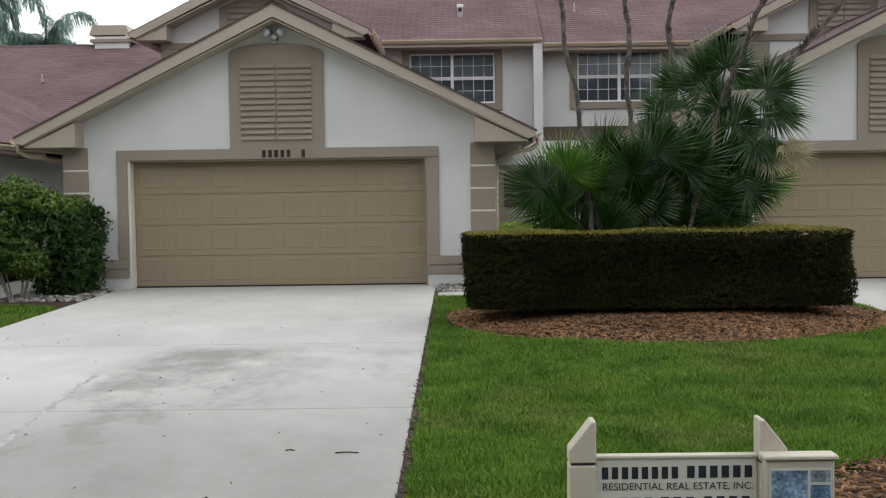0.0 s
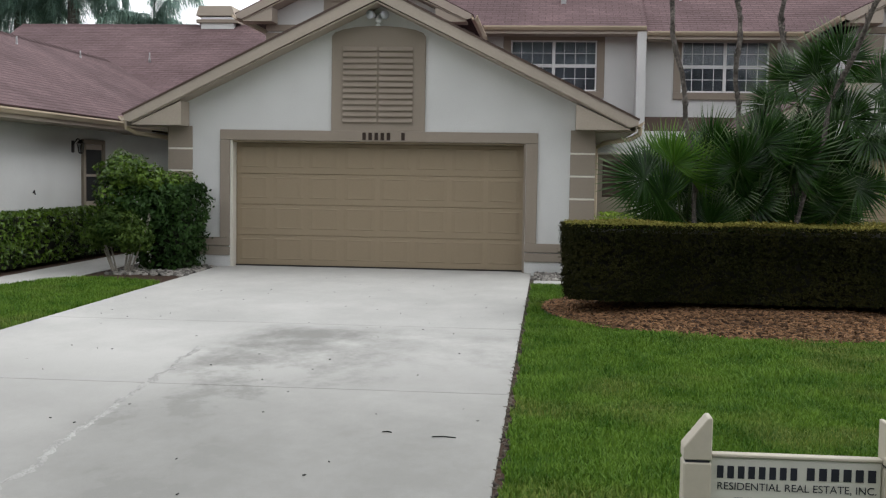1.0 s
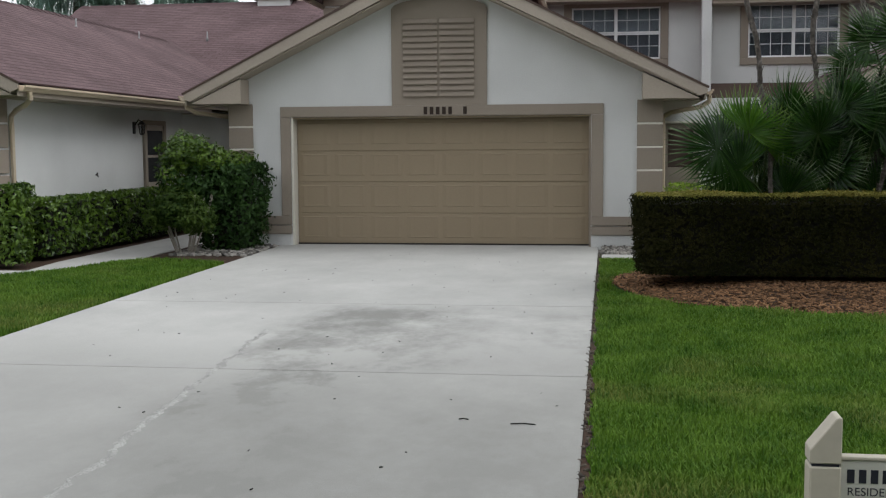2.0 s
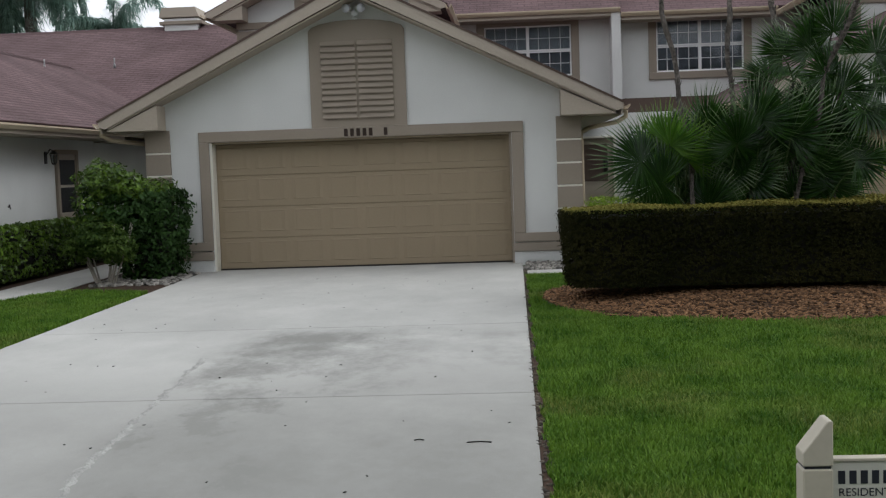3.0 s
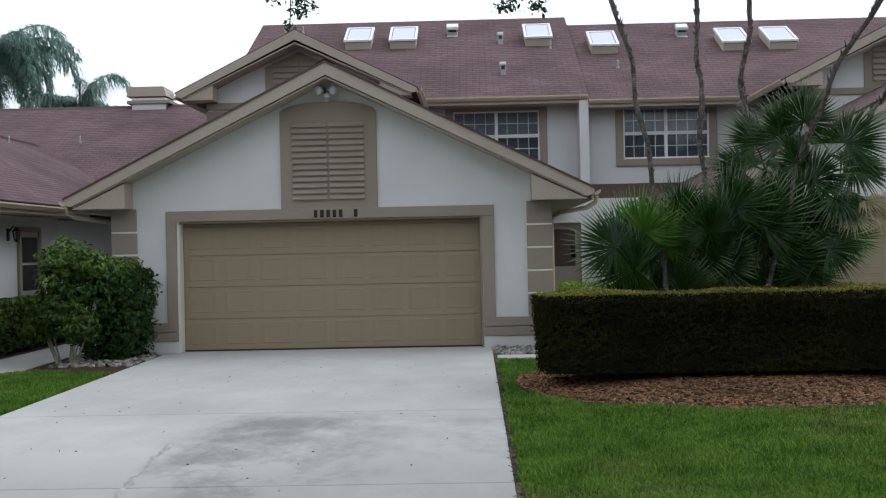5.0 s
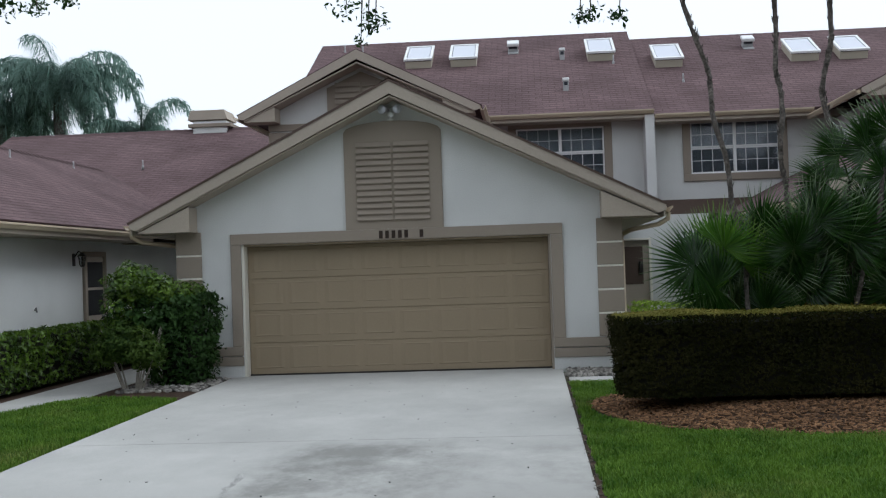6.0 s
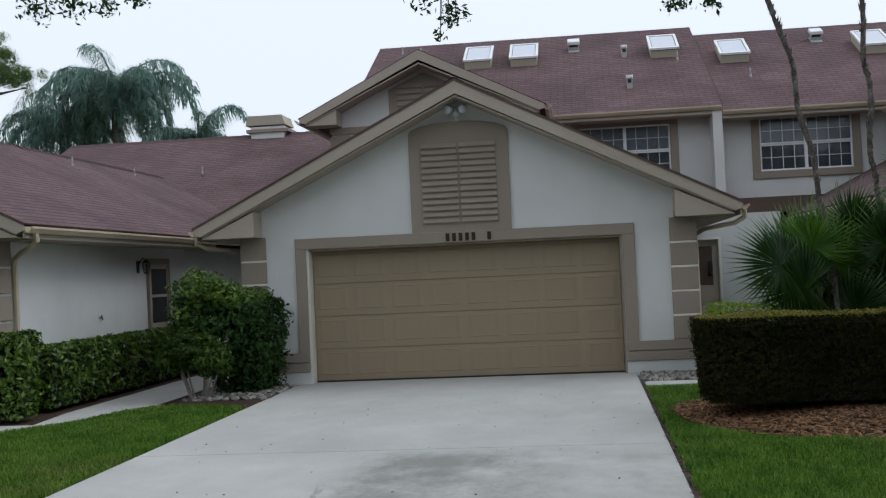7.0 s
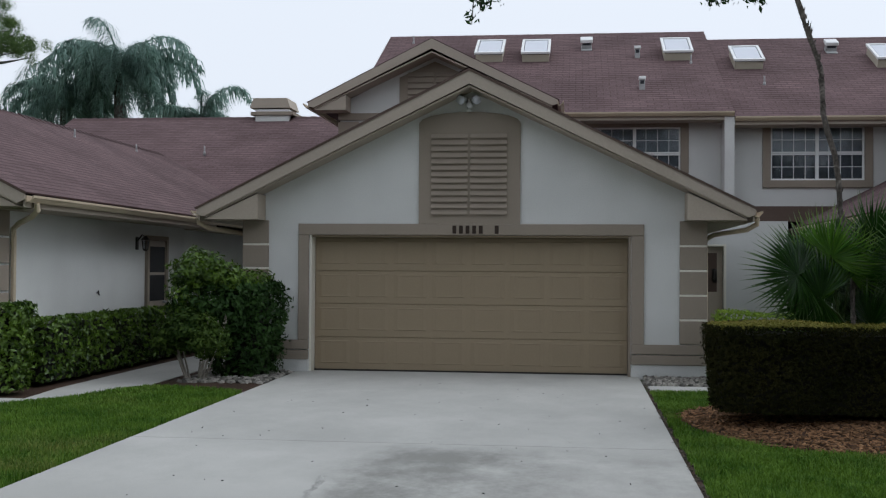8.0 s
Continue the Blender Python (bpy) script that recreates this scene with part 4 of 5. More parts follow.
tagged(sloped("soil_bed", [(-1.68, 3.0), (-1.68, -2.1), (-1.2, -2.5), (-0.17, -2.9), (-0.17, 0.0), (-1.0, 0.0), (-1.1, 3.0)], EARTH, None, 0.004, 0.04), "mulched soil round the bush", "soil", kind="structure")


def mound(name, cx, cy, rx, ry, h, label):
    bm = bmesh.new()
    rings = []
    for j in range(7):
        f = j / 6
        ring = []
        for k in range(48):
            a = k * math.tau / 48
            wob = 1 + 0.03 * math.sin(3 * a + 1) + 0.02 * math.sin(7 * a)
            x, y = cx + rx * f * wob * math.cos(a), cy + ry * f * wob * math.sin(a)
            ring.append(bm.verts.new((x, y, ground_z(y) + 0.004 - (0.05 if j == 6 else 0) + h * min(1, 1.8 * (1 - f)))))
        rings.append(ring)
    for r0, r1 in zip(rings[1:], rings[2:]):
        for k in range(48):
            bm.faces.new((r0[k], r0[(k + 1) % 48], r1[(k + 1) % 48], r1[k]))
    bm.faces.new(rings[1])
    for v in rings[0]:
        bm.verts.remove(v)
    return tagged(part(name, bm, EARTH), label, "mulch bed", kind="structure")


BEDS = ((7.85, -4.75, 2.72, 2.2, 0.13), (8.9, -13.1, 1.95, 1.55, 0.05))
mound("mulch_bed", *BEDS[0], "brown bark mulch bed round the hedge")
mound("mulch_bed", *BEDS[1], "brown bark mulch ring under the oak")
rng = np.random.default_rng(7)


def turn_frames(n, tilt):
    """n random frames: sideways, along and up, tipped by up to tilt radians."""
    a, t, b = rng.uniform(0, math.tau, n), rng.normal(0, tilt, n), rng.uniform(0, math.tau, n)
    up = np.stack([np.sin(t) * np.cos(b), np.sin(t) * np.sin(b), np.cos(t)], 1)
    along = np.stack([np.cos(a), np.sin(a), np.zeros(n)], 1)
    along -= up * (along * up).sum(1, keepdims=True)
    along /= np.linalg.norm(along, axis=1, keepdims=True)
    return np.cross(along, up), along, up


def scatter_blocks(name, p, length, width, thick, mat, label, category, tilt=0.35):
    n = len(p)
    s, a, u = turn_frames(n, tilt)
    l, w, h = (rng.uniform(0.6, 1.3, (n, 1)) * d / 2 for d in (length, width, thick))
    v = np.stack([p + a * l * i + s * w * j * (1.0 if k < 0 else 0.8) + u * h * k for i in (-1, 1) for j in (-1, 1) for k in (-1, 1)], 1)
    ob = cloud(name, v, [(0, 1, 3, 2), (4, 6, 7, 5), (0, 4, 5, 1), (2, 3, 7, 6), (1, 5, 7, 3)], mat)
    return tagged(ob, label, category, kind="stuff")


def bed_points(bed, n):
    cx, cy, rx, ry, h = bed
    f, a = np.sqrt(rng.uniform(0.0, 1.0, n)), rng.uniform(0, math.tau, n)
    wob = 1 + 0.03 * np.sin(3 * a + 1) + 0.02 * np.sin(7 * a)
    x, y = cx + rx * f * wob * np.cos(a), cy + ry * f * wob * np.sin(a)
    z = 0.007 * np.minimum(y, 0) + h * np.minimum(1, 1.8 * (1 - f)) + 0.008 + rng.uniform(0, 0.012, n)
    return np.stack([x, y, z], 1)


scatter_blocks("bark_mulch", bed_points(BEDS[0], 16000), 0.065, 0.018, 0.008, CHIP, "loose brown bark chips under the hedge", "mulch")
scatter_blocks("bark_mulch", bed_points(BEDS[1], 6000), 0.055, 0.015, 0.007, CHIP, "loose brown bark chips by the sign", "mulch")


def strip_points(x0, x1, y0, y1, n, lift=0.015):
    x, y = rng.uniform(x0, x1, n), rng.uniform(y0, y1, n)
    return np.stack([x, y, 0.007 * np.minimum(y, 0) + lift], 1)


scatter_blocks("river_stones", strip_points(5.02, 6.3, -1.22, -0.16, 420), 0.06, 0.045, 0.035, STONE, "pale river stones along the garage plinth", "stones")
scatter_blocks("river_stones", strip_points(-1.45, -0.2, -1.9, -0.2, 380), 0.085, 0.06, 0.035, STONE, "pale stones round the bush", "stones")
scatter_blocks("leaf_litter", strip_points(0.2, 4.9, -15.5, -1.0, 95, 0.015), 0.016, 0.010, 0.004, CORE, "dry dark leaf litter on the driveway", "leaf litter", 0.2)
scatter_blocks("leaf_litter", strip_points(4.99, 5.06, -17, -1.0, 520, 0.002), 0.03, 0.02, 0.010, LITTER, "brown litter along the driveway's edge", "leaf litter", 0.3)
for x, y, r in ((4.64, -11.5, 0.075), (4.27, -11.42, 0.03)):
    leaf = tube("fallen_leaf", [(x - r, y, ground_z(y) + 0.018), (x, y + 0.01, ground_z(y) + 0.02), (x + r, y + 0.005, ground_z(y) + 0.016)], 0.004, CORE, None, "", 6, 0.004)
    tagged(leaf, "curled dry brown leaf on the driveway", "leaf", "fallen leaves")


def crack_filler():
    pts = ((2.08, -8.3), (2.15, -9.1), (2.20, -9.8), (2.27, -10.6), (2.31, -11.2), (2.34, -11.8), (2.42, -12.6), (2.62, -14.6), (2.8, -16.4))
    bm = bmesh.new()
    prev = None
    x_off = 0.0
    for (xa, ya), (xb, yb) in zip(pts, pts[1:]):
        n = max(2, int((ya - yb) / 0.05))
        for i in range(n):
            f = i / n
            x_off = x_off * 0.85 + random.uniform(-0.022, 0.022)
            w = random.uniform(0.012, 0.044)
            x, y = xa + (xb - xa) * f + x_off, ya + (yb - ya) * f
            z = ground_z(y) + 0.0125
            row = [bm.verts.new((x - w, y, z)), bm.verts.new((x + random.uniform(-0.01, 0.01), y, z + 0.006)), bm.verts.new((x + w, y, z))]
            if prev:
                bm.faces.new((prev[0], prev[1], row[1], row[0])), bm.faces.new((prev[1], prev[2], row[2], row[1]))
            prev = row
    part("crack_filler", bm, PATCH, driveway, "pale filler smeared along a crack")


crack_filler()


# estate sign
def estate_sign():
    s = thing("estate_sign", "cream post sign with black lettering on the lawn", "sign", at=(0, 0, 0))
    Y, z0 = -14.7, ground_z(-14.7)
    for x0, tip in ((5.73, 1), (6.365, -1)):
        p = block("post", (x0, x0 + 0.09, Y - 0.045, Y + 0.045, z0 - 0.3, 0.648), VINYL, s, "cream vinyl post", 0.005)
        block("cap_gap", (x0 + 0.006, x0 + 0.084, Y - 0.04, Y + 0.04, 0.648, 0.656), INK, p, "", 0)
        a, b = (0.70, 0.80) if tip > 0 else (0.80, 0.70)
        bm = bmesh.new()
        pts = [(x0, 0.657), (x0 + 0.09, 0.657), (x0 + 0.09, b), (x0 + 0.075, b) if tip > 0 else (x0 + 0.015, a), (x0, a)]
        if tip < 0:
            pts = [(x0, 0.657), (x0 + 0.09, 0.657), (x0 + 0.09, b), (x0 + 0.015, a), (x0, a)]
        f = bm.faces.new([bm.verts.new((x, Y - 0.045, z)) for x, z in pts])
        ex = bmesh.ops.extrude_face_region(bm, geom=[f])
        bmesh.ops.translate(bm, verts=[g for g in ex["geom"] if isinstance(g, bmesh.types.BMVert)], vec=(0, 0.09, 0))
        bmesh.ops.bevel(bm, geom=bm.edges[:], offset=0.003, segments=1, affect="EDGES")
        part("post_cap", bm, VINYL, p, "slanted cream post cap")
    panel = block("panel", (5.822, 6.363, Y - 0.012, Y + 0.012, 0.12, 0.663), SIGN_FACE, s, "off-white sign panel", 0.002)
    block("edge_strip", (5.822, 6.363, Y - 0.02, Y + 0.02, 0.664, 0.675), VINYL, panel, "", 0.002)
    # plain bars in place of names and the number, one to a character
    for count, x0, pitch, width, a, b in ((8, 5.842, 0.0335, 0.021, 0.592, 0.634), (6, 6.128, 0.0385, 0.025, 0.594, 0.636), (3, 5.90, 0.042, 0.026, 0.482, 0.526), (3, 6.04, 0.042, 0.026, 0.483, 0.527), (4, 6.185, 0.042, 0.026, 0.484, 0.528), (6, 5.93, 0.036, 0.024, 0.41, 0.45), (5, 6.17, 0.036, 0.024, 0.41, 0.45)):
        for k in range(count):
            block("bar", (x0 + k * pitch, x0 + k * pitch + width, Y - 0.0145, Y - 0.0125, a, b), INK, panel, "", 0)
    block("bar", (6.163, 6.178, Y - 0.0145, Y - 0.0125, 0.50, 0.507), INK, panel, "", 0)
    font = bpy.data.curves.new("lettering", "FONT")
    font.body, font.size, font.align_x, font.extrude = "RESIDENTIAL REAL ESTATE, INC.", 0.036, "LEFT", 0.0006
    tmp = new("lettering_curve", font)
    bpy.context.view_layer.update()
    me = bpy.data.meshes.new_from_object(tmp.evaluated_get(bpy.context.evaluated_depsgraph_get()))
    bpy.data.objects.remove(tmp)
    wide = max(v.co.x for v in me.vertices)
    for v in me.vertices:
        v.co = Vector((5.842 + v.co.x * 0.507 / wide, Y - 0.0135 - v.co.z, 0.553 + v.co.y))
    place_mesh("lettering", me, INK, panel, "black serif lettering line")
    boxy = block("leaflet_box", (6.368, 6.593, Y - 0.10, Y - 0.05, 0.36, 0.674), VINYL, s, "cream leaflet box with photographs", 0.004)
    block("lid", (6.358, 6.603, Y - 0.115, Y - 0.04, 0.676, 0.692), VINYL, boxy, "", 0.004)
    block("photo_card", (6.380, 6.583, Y - 0.104, Y - 0.1015, 0.38, 0.648), SIGN_FACE, boxy, "", 0)
    for (x0, x1, a, b), m in zip(((6.385, 6.503, 0.52, 0.64), (6.513, 6.578, 0.60, 0.64), (6.513, 6.578, 0.545, 0.59), (6.385, 6.443, 0.45, 0.51), (6.450, 6.508, 0.45, 0.51), (6.513, 6.578, 0.45, 0.535)), PHOTO * 2):
        block("photo", (x0, x1, Y - 0.1065, Y - 0.1045, a, b), m, boxy, "small blue and grey photograph", 0)
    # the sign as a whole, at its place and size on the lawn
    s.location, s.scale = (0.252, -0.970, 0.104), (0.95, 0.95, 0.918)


PHOTO = [material("photo_print", c, 0.35, 0.6, 60, 90, 0.0, 0.25) for c in ((0.22, 0.32, 0.45), (0.30, 0.36, 0.42), (0.14, 0.24, 0.38))]
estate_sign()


# foliage
def leaves(name, p, normal, size, mat, parent, label="", jitter=0.6, slim=0.45, droop=0.0):
    """A folded leaf at every point, facing about along its normal."""
    n = len(p)
    nm = normal + rng.normal(0, jitter, (n, 3))
    nm /= np.linalg.norm(nm, axis=1, keepdims=True)
    a = np.cross(nm, rng.normal(0, 1, (n, 3)))
    a /= np.linalg.norm(a, axis=1, keepdims=True)
    a[:, 2] -= droop
    s = np.cross(nm, a)
    l = size * rng.uniform(0.6, 1.25, (n, 1))
    v = np.stack([p - a * l * 0.5, p + s * l * slim * 0.5 + nm * l * 0.08, p + a * l * 0.5, p - s * l * slim * 0.5 + nm * l * 0.08], 1)
    return cloud(name, v, [(0, 1, 2), (0, 2, 3)], mat, parent, label)


def box_surface(n, x0, x1, y0, y1, z0, z1, r, wob=0.03, top=True):
    """Points and normals over the sides and top of a clipped, rounded block."""
    lx, ly, h = x1 - x0, y1 - y0, z1 - z0
    sides = 2 * (lx + ly) * h
    ns = int(n * sides / (sides + lx * ly)) if top else n
    t = rng.uniform(0, 2 * (lx + ly), ns)
    x = np.where(t < lx, x0 + t, np.where(t < lx + ly, x1, np.where(t < 2 * lx + ly, x1 - (t - lx - ly), x0)))
    y = np.where(t < lx, y0, np.where(t < lx + ly, y0 + t - lx, np.where(t < 2 * lx + ly, y1, y1 - (t - 2 * lx - ly))))
    cx, cy = np.clip(x, x0 + r, x1 - r), np.clip(y, y0 + r, y1 - r)
    d = np.stack([x - cx, y - cy], 1)
    d /= np.maximum(np.linalg.norm(d, axis=1, keepdims=True), 1e-6)
    z = z0 + h * rng.uniform(0, 1, ns) ** 0.9
    off = wob * (np.sin(x * 5.1 + z * 4) + np.sin(y * 6.3 - z * 7) + rng.normal(0, 0.9, ns)) + 0.10 * np.minimum(0, (z - z0) / h - 0.25)
    p = np.stack([cx + d[:, 0] * (r + off), cy + d[:, 1] * (r + off), z], 1)
    nm = np.concatenate([d, np.full((ns, 1), 0.25)], 1)
    if not top:
        return p, nm, None, None
    m = n - ns
    u = np.stack([rng.uniform(x0, x1, m), rng.uniform(y0, y1, m)], 1)
    c = np.stack([np.clip(u[:, 0], x0 + r, x1 - r), np.clip(u[:, 1], y0 + r, y1 - r)], 1)
    u = u[np.linalg.norm(u - c, axis=1) < r]
    q = np.stack([u[:, 0], u[:, 1], z1 + wob * 0.7 * (np.sin(u[:, 0] * 4.3) + np.sin(u[:, 1] * 5.7 + u[:, 0])) + rng.normal(0, 0.012, len(u))], 1)
    return p, nm, q, np.tile([[0.0, 0.0, 1.0]], (len(u), 1))


# near-black block: the shade inside the foliage, painted as a colour
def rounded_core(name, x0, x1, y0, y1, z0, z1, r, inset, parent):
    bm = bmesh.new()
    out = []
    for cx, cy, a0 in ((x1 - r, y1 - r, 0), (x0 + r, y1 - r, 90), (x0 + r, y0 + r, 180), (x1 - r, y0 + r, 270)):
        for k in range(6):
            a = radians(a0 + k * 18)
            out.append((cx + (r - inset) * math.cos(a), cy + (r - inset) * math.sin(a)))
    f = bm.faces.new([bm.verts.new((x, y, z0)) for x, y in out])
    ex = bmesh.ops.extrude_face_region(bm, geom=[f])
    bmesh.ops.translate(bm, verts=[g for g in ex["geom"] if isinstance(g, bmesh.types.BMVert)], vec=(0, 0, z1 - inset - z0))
    part(name, bm, CORE, parent, "near-black core that paints the inner shade")


def hedge(label, dims, r, n, size, mat, top_mat, n_top_extra=0, wob=0.02):
    x0, x1, y0, y1, z0, z1 = dims
    h = thing("hedge", label, "hedge", at=((x0 + x1) / 2, (y0 + y1) / 2, z0))
    h.location = (0, 0, 0)
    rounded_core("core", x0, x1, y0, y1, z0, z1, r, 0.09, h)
    p, nm, q, qn = box_surface(n, *dims, r, wob)
    # thin spots where the dark inside shows
    thin = np.sin(p[:, 0] * 19 + 3 * np.sin(p[:, 2] * 23)) * np.sin(p[:, 2] * 27 + p[:, 1] * 21 + 2 * np.sin(p[:, 0] * 13))
    full = thin + rng.normal(0, 0.35, len(p)) < 0.35
    p, nm = p[full], nm[full]
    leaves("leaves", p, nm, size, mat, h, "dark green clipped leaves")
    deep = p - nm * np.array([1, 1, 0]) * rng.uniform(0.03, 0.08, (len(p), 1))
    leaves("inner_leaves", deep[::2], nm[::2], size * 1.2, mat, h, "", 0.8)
    leaves("top_leaves", q, qn, size, top_mat, h, "top leaves, lit tone painted in where they are paler", 0.7)
    return h


hedge("clipped hedge on bark mulch, shade and top light in its colours", (5.45, 9.98, -5.58, -4.45, 0.17, 1.04), 0.4, 95000, 0.036, HEDGE_LEAF, HEDGE_TOP, 0, 0.022)
hedge("green clipped hedge along the white wall", (-3.40, -2.86, -2.85, 4.2, 0.04, 0.87), 0.2, 9000, 0.095, BUSH_LEAF, BUSH_LEAF, 0, 0.02)
hedge("taller clipped green hedge block beside the walkway", (-6.2, -2.78, -3.92, -3.34, 0.04, 1.10), 0.22, 11000, 0.09, BUSH_LEAF, BUSH_LEAF, 0, 0.02)
hedge("low bright green shrub strip by the entry", (6.05, 7.5, -1.0, -0.3, 0.0, 0.98), 0.3, 5000, 0.06, LIME_LEAF, LIME_LEAF, 0, 0.03)


def blob_points(n, c, r, hollow=0.55):
    d = rng.normal(0, 1, (n, 3))
    d /= np.linalg.norm(d, axis=1, keepdims=True)
    f = hollow + (1 - hollow) * rng.uniform(0, 1, (n, 1)) ** 0.6
    lump = 1 + 0.12 * np.sin(d[:, :1] * 7 + c[0] * 3) + 0.12 * np.sin(d[:, 2:] * 8 + d[:, 1:2] * 5)
    return np.array(c) + d * f * lump * np.array(r), d


def shrub():
    b = thing("shrub", "bushy green shrub on several pale stems", "shrub", at=(0, 0, 0))
    for k in range(11):
        a, l = random.uniform(0, math.tau), random.uniform(0.4, 0.9)
        dx, dy = 0.35 * math.cos(a), 0.3 * math.sin(a)
        bx, by = -1.28 + dx * 0.35, -1.6 + dy * 0.35
        tube("stem", [(bx, by, -0.02), (bx + dx * 0.4, by + dy * 0.4, 0.35), (bx + dx * 0.9, by + dy * 0.9, 0.35 + l * 0.7)], 0.017, STEM, b, "pale grey stem" if k == 0 else "", 6, 0.007, 0.1)
    # light painted in: brighter leaves on top, darker ones beneath and inside
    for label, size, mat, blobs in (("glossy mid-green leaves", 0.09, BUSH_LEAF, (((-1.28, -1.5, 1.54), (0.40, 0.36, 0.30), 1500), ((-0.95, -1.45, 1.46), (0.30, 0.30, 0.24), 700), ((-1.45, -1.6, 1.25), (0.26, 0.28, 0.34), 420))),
                                    ("inner leaves with shade in their dark green", 0.09, DARK_LEAF, (((-1.36, -1.5, 1.12), (0.36, 0.34, 0.42), 800), ((-0.98, -1.4, 1.05), (0.42, 0.36, 0.48), 1300))),
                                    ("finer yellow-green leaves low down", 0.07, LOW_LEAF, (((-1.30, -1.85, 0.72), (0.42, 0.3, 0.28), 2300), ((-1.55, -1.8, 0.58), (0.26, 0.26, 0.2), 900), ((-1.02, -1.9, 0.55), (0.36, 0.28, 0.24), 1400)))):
        ps, ns = [], []
        for c, r, n in blobs:
            p, d = blob_points(n, c, r, 0.45)
            ps.append(p), ns.append(d + np.array([0, 0, 0.5]))
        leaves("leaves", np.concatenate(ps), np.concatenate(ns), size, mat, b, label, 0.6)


shrub()
dark_bush = thing("shrub", "dense dark clipped shrub beside the garage wall", "shrub")
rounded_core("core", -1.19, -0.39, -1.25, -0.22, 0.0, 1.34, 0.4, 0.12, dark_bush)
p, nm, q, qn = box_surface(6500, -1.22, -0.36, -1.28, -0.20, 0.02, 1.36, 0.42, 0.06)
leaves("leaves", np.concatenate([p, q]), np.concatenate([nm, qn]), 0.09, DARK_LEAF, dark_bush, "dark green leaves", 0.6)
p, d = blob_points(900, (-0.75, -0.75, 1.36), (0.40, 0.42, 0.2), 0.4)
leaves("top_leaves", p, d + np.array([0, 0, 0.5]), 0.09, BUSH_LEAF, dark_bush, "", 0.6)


# fan palms
def fan_mesh(seed, r, mat, segs=52, spread=275):
    """A fan leaf in its own plane: hub at the origin, the stalk side towards -y."""
    g = np.random.default_rng(seed)
    a = np.radians(np.linspace(90 - spread / 2, 90 + spread / 2, segs)) + g.normal(0, 0.02, segs)
    l = r * (0.78 + 0.22 * np.cos((a - math.pi / 2) * 0.6)) * g.uniform(0.88, 1.08, segs)
    w = math.radians(spread / segs) * 0.55
    v = []
    for ang, ln in zip(a, l):
        d = np.array([math.cos(ang), math.sin(ang), 0])
        s = np.array([-d[1], d[0], 0])
        bend = g.uniform(0.04, 0.12) + 0.16 * abs(math.cos(ang)) * g.uniform(0.4, 1.2)
        fold = 0.012 if g.random() < 0.5 else -0.012
        m1, m2 = 0.48 * ln, 0.74 * ln
        v.append([d * -0.01, d * m1 + s * m1 * w + np.array([0, 0, 0.02]), d * m2 + s * ln * 0.0125 - np.array([0, 0, bend * 0.3 * ln]), d * ln - np.array([0, 0, bend * ln * 1.3]), d * m2 - s * ln * 0.0125 - np.array([0, 0, bend * 0.3 * ln]), d * m1 - s * m1 * w + np.array([0, 0, 0.02]), d * m1 + np.array([0, 0, -0.012 + fold])])
    ob = cloud("leaf", np.array(v), [(0, 1, 6), (0, 6, 5), (1, 2, 6), (5, 6, 4), (6, 2, 4), (2, 3, 4)], mat)
    me = ob.data
    bpy.data.objects.remove(ob)
    return me


FANS = [fan_mesh(k, 0.58, PALM_LEAF) for k in range(5)]
FRESH = [fan_mesh(20 + k, 0.56, FRESH_LEAF) for k in range(3)]
DRY_FAN = fan_mesh(11, 0.45, DRY_LEAF, 22, 200)


def fan_leaf(parent, root, hub, scale=1.0, dry=False, face=None, fresh=0.08, way=None):
    """A leaf on its stalk from root to hub."""
    root, hub = Vector(root), Vector(hub)
    me = DRY_FAN if dry else random.choice(FRESH if random.random() < fresh else FANS)
    out = (hub - root).normalized()
    fwd = (out + Vector((random.uniform(-0.3, 0.3), random.uniform(-0.3, 0.3), random.uniform(-0.2, 0.25)))).normalized()
    fwd = way if way is not None else fwd
    up = face if face is not None else Vector((random.uniform(-0.3, 0.3), -0.75 + random.uniform(-0.35, 0.35), random.uniform(0.2, 0.8)))
    up = (up - fwd * up.dot(fwd)).normalized()
    side = fwd.cross(up)
    m = Matrix((side, fwd, up)).transposed().to_4x4()
    m.translation = hub
    ob = place_mesh("leaf", me, None, parent)
    ob.matrix_world = m @ Matrix.Scale(scale, 4)
    mid = (root + hub) / 2 + Vector((0, 0, 0.05))
    tube("stalk", [root, mid, hub + fwd * 0.03], 0.014, PALM_STALK, parent, "", 5, 0.008)


def stem_line(line, wob=0.03):
    """A stem along the points of line, smoothed, with small knees."""
    pts = []
    for k in range(len(line) - 1):
        p0, p1, p2, p3 = (Vector(line[min(max(k + d, 0), len(line) - 1)]) for d in (-1, 0, 1, 2))
        for i in range(6):
            f = i / 6
            p = 0.5 * (2 * p1 + (p2 - p0) * f + (2 * p0 - 5 * p1 + 4 * p2 - p3) * f * f + (3 * p1 - p0 - 3 * p2 + p3) * f ** 3)
            pts.append(p + Vector((math.sin(p.z * 6 + line[0][0] * 5), math.cos(p.z * 5), 0)) * wob * min(1, p.z))
    return pts + [Vector(line[-1])]


PALM_GROUP = "fan palms inside the hedge"
